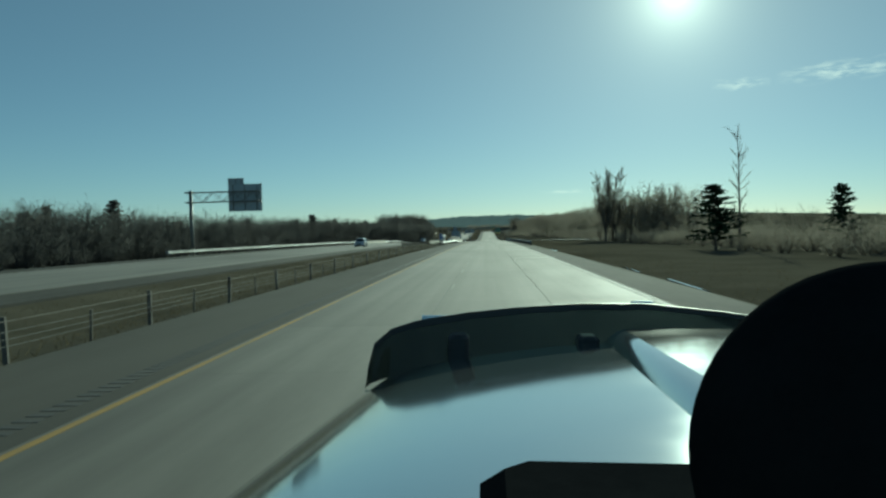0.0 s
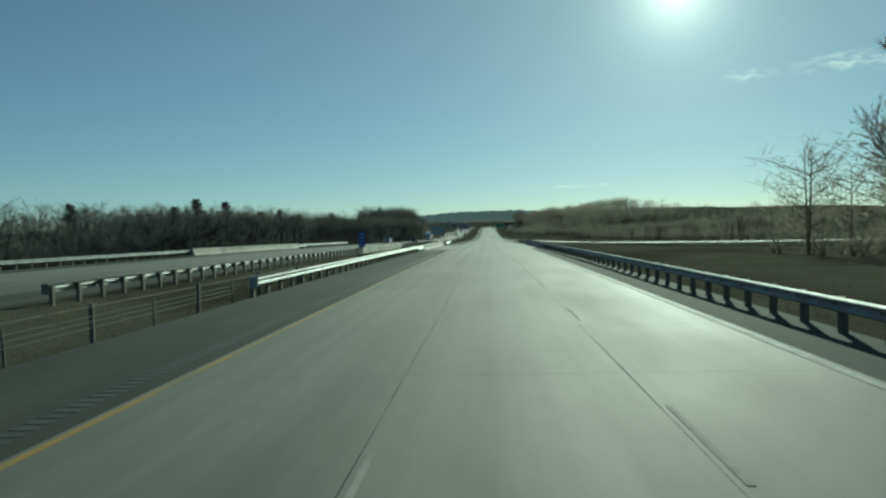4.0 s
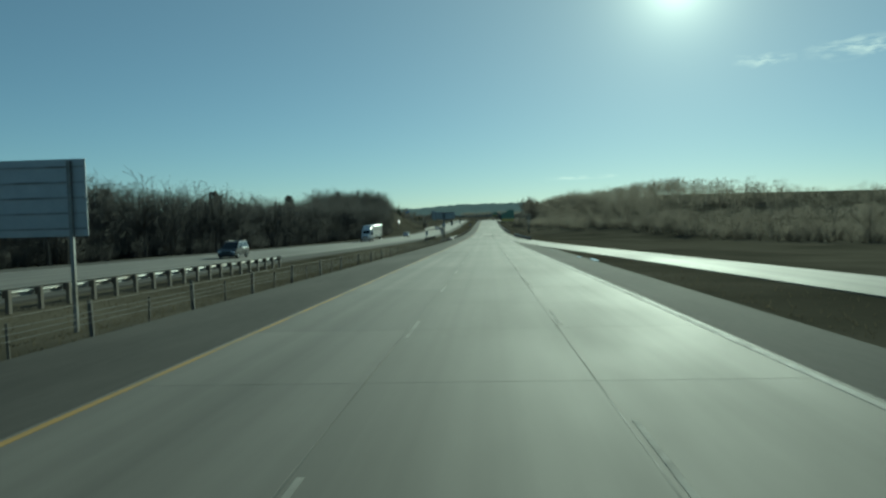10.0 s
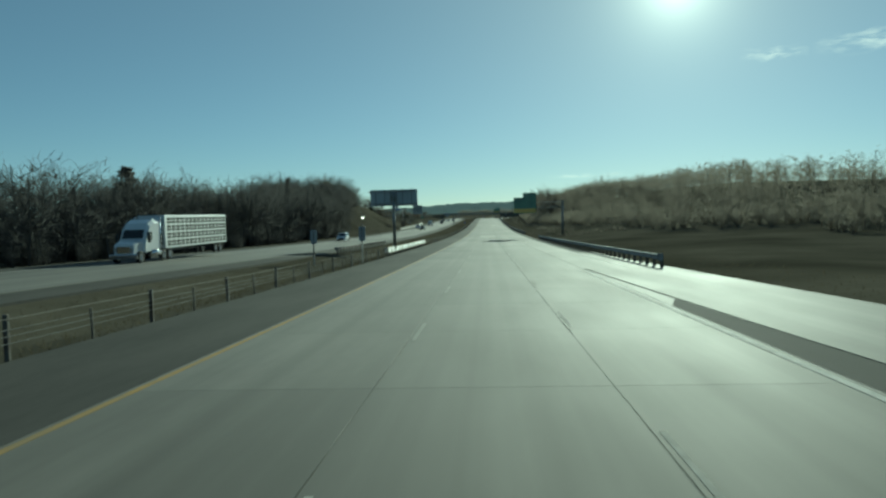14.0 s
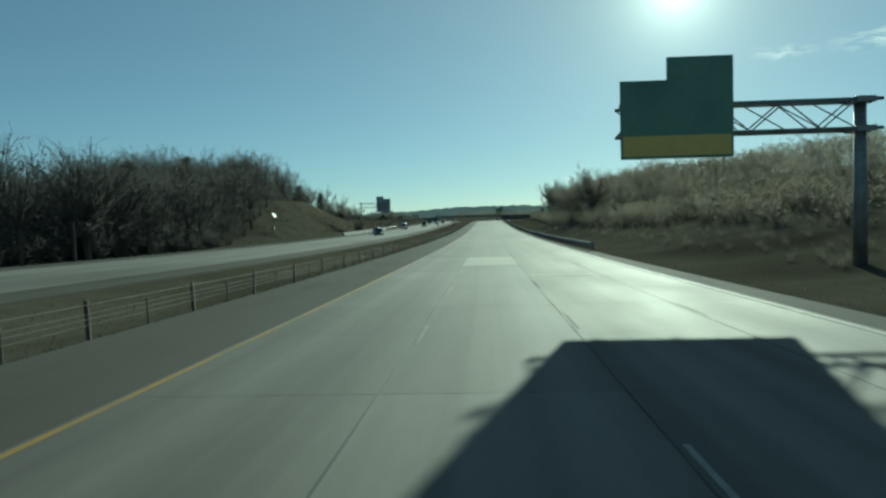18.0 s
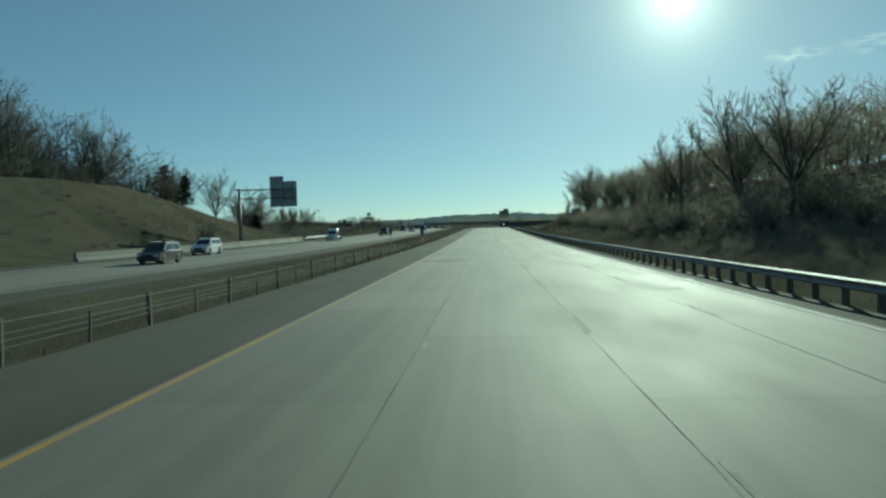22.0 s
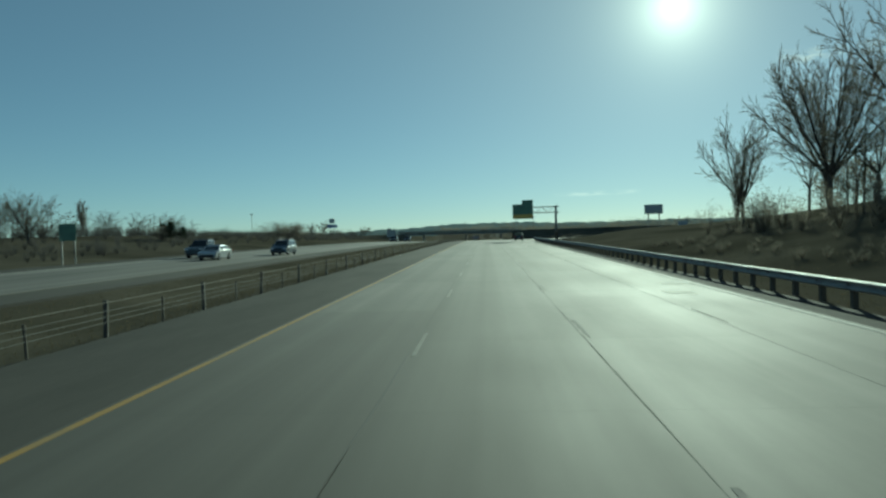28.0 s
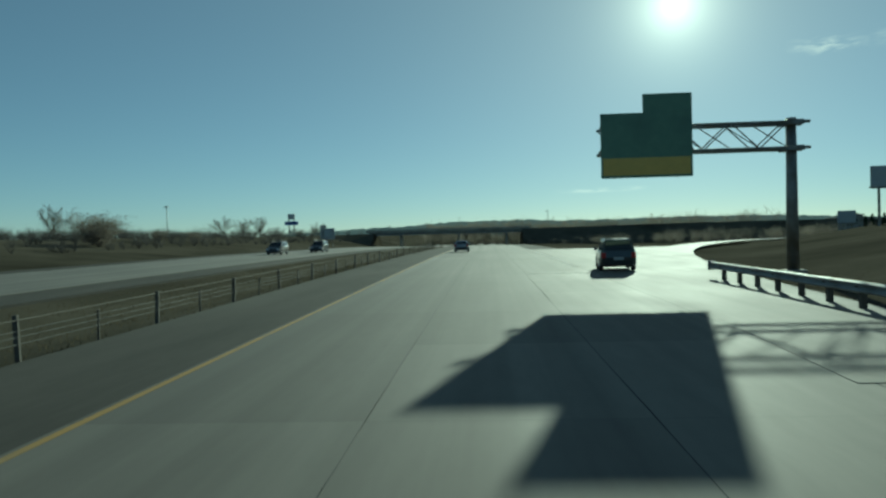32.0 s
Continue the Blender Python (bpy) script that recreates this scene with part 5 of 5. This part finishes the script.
car(-28.0, 1075, 180, "dark_grey", "dark grey car glinting in the sun", "suv", .18)
car(-25.4, 1088, 180, "dark_grey", "dark sport utility car in the opposite lanes", "suv", .14)
car(-3.3, 1073, 0, "silver", "silver sedan in the passing lane", "sedan")
car(7.1, 1020.7, -5, "dark_grey", "dark sport utility car leaving by the exit ramp", "suv")

# livestock lorry in the opposite lanes
ALU = mat("brushed_aluminium", (.55, .56, .57), (.66, .67, .68), 5, .4, .7)
# dark plates on the closed walls; the shade within the slots is painted
SLOT = mat("shaded_slot", (.03, .03, .03), (.05, .05, .045), 6, .9)


def lorry(x, y, label, dz=.22, trailer=True):
    th = thing("lorry", label, "lorry", place(x, y, .012 + dz, 180), "traffic")
    W = PAINTS["white"]
    hood = M().rings([[(-h, yy, .75), (h, yy, .75), (h, yy, z - .15), (h - .2, yy, z), (-h + .2, yy, z), (-h, yy, z - .15)] for h, yy, z in ((.95, -1.4, 1.95), (.92, -.4, 1.85), (.86, .1, 1.7), (.8, .2, 1.5))])
    part("hood", hood, W, th)
    cabm = M().rings([[(-1.15, yy, .9), (1.15, yy, .9), (1.18, yy, zt - .35), (.95, yy, zt), (-.95, yy, zt), (-1.18, yy, zt - .35)] for yy, zt in ((-4.4, 3.7), (-3.2, 3.7), (-2.3, 3.35), (-1.9, 2.9), (-1.35, 2.0))])
    c = part("cab", cabm, W, th)
    part("windscreen", pane((-1.0, -1.34, 2.02), (1.0, -1.34, 2.02), (.95, -1.88, 2.85), (-.95, -1.88, 2.85), .04, .96, .05, .95, .02), GLASS, c)
    for s in (-1, 1):
        part("side_window", M().box(s * 1.18 - .02, s * 1.18 + .02, -2.6, -1.75, 1.9, 2.6, .01), GLASS, c)
        part("mirror", M().box(s * 1.42 - .12, s * 1.42 + .12, -1.7, -1.5, 1.7, 2.5, .05), BLACK, c)
        part("headlight", M().box(s * .72 - .16, s * .72 + .16, .05, .2, 1.05, 1.3, .03), LAMP, th)
        part("exhaust", M().tube((s * 1.15, -4.3, .8), (s * 1.15, -4.3, 3.9), .09, n=10), CHROME, th, smooth=True)
        part("fuel_tank", M().tube((s * 1.0, -4.2, .75), (s * 1.0, -2.6, .75), .33, n=14), CHROME, th, smooth=True)
    part("grille", M().box(-.6, .6, .18, .24, .85, 1.45, .03), CHROME, th)
    part("bumper", M().box(-1.2, 1.2, .1, .45, .4, .8, .08), CHROME, th)
    if trailer:
        t = part("trailer", M().box(-1.28, 1.28, -20.5, -5.0, 1.05, 4.05, .06), ALU, th)
        for s in (-1, 1):
            for row in range(4):
                z = 1.2 + row * .69
                for k in range(15):
                    part("slot", M().box(s * 1.28 - .006, s * 1.28 + .006, -20.3 + k, -20.3 + k + .86, z, z + .24), SLOT, t)
                    part("slot", M().box(s * 1.28 - .006, s * 1.28 + .006, -20.3 + k, -20.3 + k + .86, z + .29, z + .55), SLOT, t)
        for row in range(6):
            part("slot", M().box(-1.05, 1.05, -5.006, -4.994, 1.4 + row * .42, 1.56 + row * .42), SLOT, t)
    else:
        part("deck", M().box(-1.2, 1.2, -8.6, -4.6, 1.08, 1.26, .02), BLACK, th)
        for s in (-1, 1):
            part("mudflap", M().box(s * 1.0 - .3, s * 1.0 + .3, -7.0, -6.97, .35, 1.1), BLACK, th)
    part("chassis", M().box(-.5, .5, -20 if trailer else -8.4, -.2, .7, 1.0), BLACK, th)
    for yy in (-.6, -4.9, -6.2, -17.6, -18.9)[:5 if trailer else 3]:
        for s in (-1, 1):
            wheel(th, s * 1.0, yy, .5, .3)
    return th


lorry(-30.4, 488, "white lorry hauling a slotted aluminium livestock trailer")
lorry(-30.0, 811, "pale flatbed truck with an empty deck", trailer=False).scale = (.8, .7, .66)


# ------------------------------------------------ clouds
CLOUD = bpy.data.materials.new("thin_cloud")
CLOUD.use_nodes = True
cn = CLOUD.node_tree
cn.nodes.clear()
CN, CL = cn.nodes.new, cn.links.new
co, cm, ct, cd = CN("ShaderNodeOutputMaterial"), CN("ShaderNodeMixShader"), CN("ShaderNodeBsdfTransparent"), CN("ShaderNodeEmission")
# the wisps' sunlit brightness is put in as emission
cd.inputs[0].default_value = (1, .96, .88, 1)
cd.inputs[1].default_value = 1.1
tc, cmap, cnoise = CN("ShaderNodeTexCoord"), CN("ShaderNodeMapping"), CN("ShaderNodeTexNoise")
cmap.inputs["Scale"].default_value = (.010, .01, .045)
cnoise.inputs["Scale"].default_value, cnoise.inputs["Detail"].default_value, cnoise.inputs["Distortion"].default_value = 1.0, 6, .6
CL(tc.outputs["Object"], cmap.inputs["Vector"])
CL(cmap.outputs[0], cnoise.inputs["Vector"])
csep = CN("ShaderNodeSeparateXYZ")
CL(tc.outputs["Generated"], csep.inputs[0])


def cmath(op, p, q):
    n = CN("ShaderNodeMath")
    n.operation = op
    for i, v in enumerate((p, q)):
        if isinstance(v, (int, float)):
            n.inputs[i].default_value = v
        else:
            CL(v, n.inputs[i])
    return n.outputs[0]


def fade(v):
    """A soft hump, 1 in the middle of the sheet and 0 at its borders."""
    d = cmath("ABSOLUTE", cmath("SUBTRACT", v, .5), 0)
    return cmath("MAXIMUM", cmath("SUBTRACT", 1, cmath("POWER", cmath("MULTIPLY", d, 2), 1.5)), 0)


cr = CN("ShaderNodeMapRange")
cr.inputs[1].default_value, cr.inputs[2].default_value = .42, .78
CL(cnoise.outputs[0], cr.inputs[0])
dens = cmath("MULTIPLY", cmath("MULTIPLY", cr.outputs[0], fade(csep.outputs[0])), cmath("POWER", fade(csep.outputs[2]), 1.6))
CL(cmath("MULTIPLY", dens, .6), cm.inputs[0])
CL(ct.outputs[0], cm.inputs[1])
CL(cd.outputs[0], cm.inputs[2])
CL(cm.outputs[0], co.inputs[0])


def cloud(cx, cy, cz, length, width, tilt, label):
    """A thin wisp: one gently waving sheet of vapour."""
    m = M()
    n = 40
    for i in range(n + 1):
        x = length * (i / n - .5)
        z = x * tilt + .1 * width * math.sin(i * .4)
        m.v += [(x, 8 * math.sin(i * .5), z - width / 2), (x, 8 * math.cos(i * .4), z), (x, 8 * math.sin(i * .3), z + width / 2)]
    m.f = [(3 * i + j, 3 * i + 3 + j, 3 * i + 4 + j, 3 * i + 1 + j) for i in range(n) for j in (0, 1)]
    ob = tagged(part("cloud", m, CLOUD, at=pose(cx, cy, cz, 0, 0, -20)), label, "cloud", kind="structure")
    ob.visible_shadow = False


cloud(1330, 3900, 690, 300, 70, .03, "thin bright wisp of cloud")
cloud(1840, 3900, 740, 640, 110, .05, "thin bright wisp of cloud")
cloud(500, 4200, 170, 420, 24, .0, "faint low wisp of cloud")

# ------------------------------------------------ the lorry's own nose at the start of the drive
HOODP = mat("pale_hood_paint", (.50, .53, .52), (.54, .56, .54), 3, .05, .9)
HOODP.node_tree.nodes["Principled BSDF"].inputs["Roughness"].default_value = .04
SMOKE = mat("smoked_acrylic", (.012, .016, .018), None, rough=.1, spec=.7)
DASH = mat("soft_black_dash", (.010, .011, .012), (.016, .017, .018), 30, 1.0, spec=.0)
sn = SMOKE.node_tree
stp, smx = sn.nodes.new("ShaderNodeBsdfTransparent"), sn.nodes.new("ShaderNodeMixShader")
stp.inputs[0].default_value = (.24, .28, .28, 1)
smx.inputs[0].default_value = .4
sn.links.new(stp.outputs[0], smx.inputs[1])
sn.links.new(sn.nodes["Principled BSDF"].outputs[0], smx.inputs[2])
sn.links.new(smx.outputs[0], sn.nodes["Material Output"].inputs["Surface"])


def nose(points, material, name, parent, label="", smooth=False):
    """A loft through cross-sections, each a ring of points."""
    return part(name, M().rings(points), material, parent, label, smooth)


own = thing("lorry", "pale lorry nose with a smoked bug deflector on its hood", "lorry", pose(0, 0, EYE, 0, ROLL, 0))
main, bulge, side = [], [], []
for i in range(18):
    t = i / 14
    y = 2.15 - 1.35 * t
    xl, zl, zr, xr = -.33 - .08 * t ** .7, -.470 + .085 * t ** 1.1, -.351 + .087 * t, .352 - .064 * t
    zt = zr + .04
    across = [(xl + (xr - xl) * f, y, zl + (zr - zl) * (f ** .8) - .0 + .012 * math.sin(math.pi * f)) for f in (.09, .2, .32, .45, .58, .7, .82, .92, 1)]
    main.append([(xl - .12, y, -1.35), (xl - .11, y, zl - .4), (xl - .095, y, zl - .2), (xl - .05, y, zl - .07), (xl, y, zl - .02)] + across)
    bulge.append([(xr, y, zr), (xr + .012, y, zr + .018), (xr + .03, y, zt - .006), (xr + .05, y, zt)])
    side.append([(xr + .05, y, zt), (xr + .2, y, zt + .004), (.85, y, zt), (1.0, y, zt - .02), (1.14, y, zl), (1.22, y, zl - .2), (1.24, y, -1.35)])
part("hood", M().rings(main, False, False), HOODP, own, smooth=True)
part("hood_ridge", M().rings(bulge, False, False), HOODP, own, smooth=True)
part("hood_side", M().rings(side, False, False), HOODP, own, smooth=True)
front = [[(-.36, 2.15, -1.5), (-.36, 2.15, -.5), (1.2, 2.15, -.5), (1.2, 2.15, -1.5)], [(-.28, 2.42, -1.5), (-.28, 2.40, -.62), (1.12, 2.40, -.62), (1.12, 2.42, -1.5)]]
nose(front, CHROME, "grille", own)
part("bumper", M().box(-.6, 1.45, 2.4, 2.75, -1.95, -1.5, .06), CHROME, own)
defl = []
for x, y, zb, zt in [(x, y, zb, zt - .014) for x, y, zb, zt in ((-.345, 2.06, -.475, -.42), (-.335, 2.12, -.473, -.355), (-.29, 2.17, -.466, -.318), (-.22, 2.2, -.458, -.298), (-.06, 2.22, -.44, -.272), (.1, 2.23, -.424, -.255), (.3, 2.24, -.40, -.243), (.5, 2.24, -.39, -.243), (.7, 2.23, -.38, -.262), (.95, 2.2, -.39, -.29), (1.12, 2.12, -.42, -.34), (1.16, 2.05, -.44, -.40))]:
    defl.append([(x, y, zb), (x, y + .05, zt), (x, y + .056, zt), (x, y + .008, zb)])
dfl = nose(defl, SMOKE, "bug_deflector", own)
rim = []
for a, b, c, d in defl:
    a, b = Vector(a), Vector(b)
    lo = b + (a - b) * .1
    rim.append([lo + Vector((0, -.006, 0)), b + Vector((0, -.006, .006)), b + Vector((0, .014, .006)), lo + Vector((0, .014, 0))])
nose(rim, BLACK, "rim", dfl)
# bright slivers added to give the glints along the deflector's top edge
part("trim_strip", M().box(-.20, -.10, 2.262, 2.268, -.302, -.29), CHROME, dfl)
part("trim_strip", M().box(.45, .52, 2.285, 2.292, -.25, -.243), CHROME, dfl)
for x in (-.08, .3, .72):
    part("bracket", M().box(x - .03, x + .03, 2.12, 2.2, -.45, -.33, .01), BLACK, dfl)
wing = M().rings([[(.27 + w, 2.16 + u, -.40 + z), (.285 + w, 2.17 + u, -.392 + z), (.275 + w, 2.165 + u, -.38 + z)] for w, u, z in ((0, 0, 0), (.015, -.01, .015), (.02, -.005, .04), (.05, 0, .045))])
part("ornament", wing, CHROME, own, "bright chrome wing on the hood")
part("trim_rail", M().tube((-.03, 2.12, -.40), (.24, 2.14, -.385), .006, n=6), CHROME, dfl)
ball, rs = M(), []
for i in range(1, 16):
    a = math.pi * i / 16
    rs.append([(.197 + .094 * math.sin(a) * math.cos(b * math.pi / 24), .36 + .05 * math.cos(a), -.112 + .094 * math.sin(a) * math.sin(b * math.pi / 24)) for b in range(48)])
part("dash_pod", ball.rings(rs), DASH, own, "soft black rounded dash pod", smooth=True)
part("dash_ledge", M().box(-.002, .22, .44, .62, -.40, -.197, .02), DASH, own)
part("dash_base", M().box(-.5, .9, .25, .46, -.9, -.44, .04), DASH, own)
part("cowl", M().box(-.52, 1.25, .2, .6, -1.6, -.62, .04), HOODP, own)
for x in (-.45, 1.3):
    wheel(own, x, 1.5, .5, .3)
for ob in own.children:
    if ob.name.startswith("wheel"):
        ob.location.z = .5 - EYE
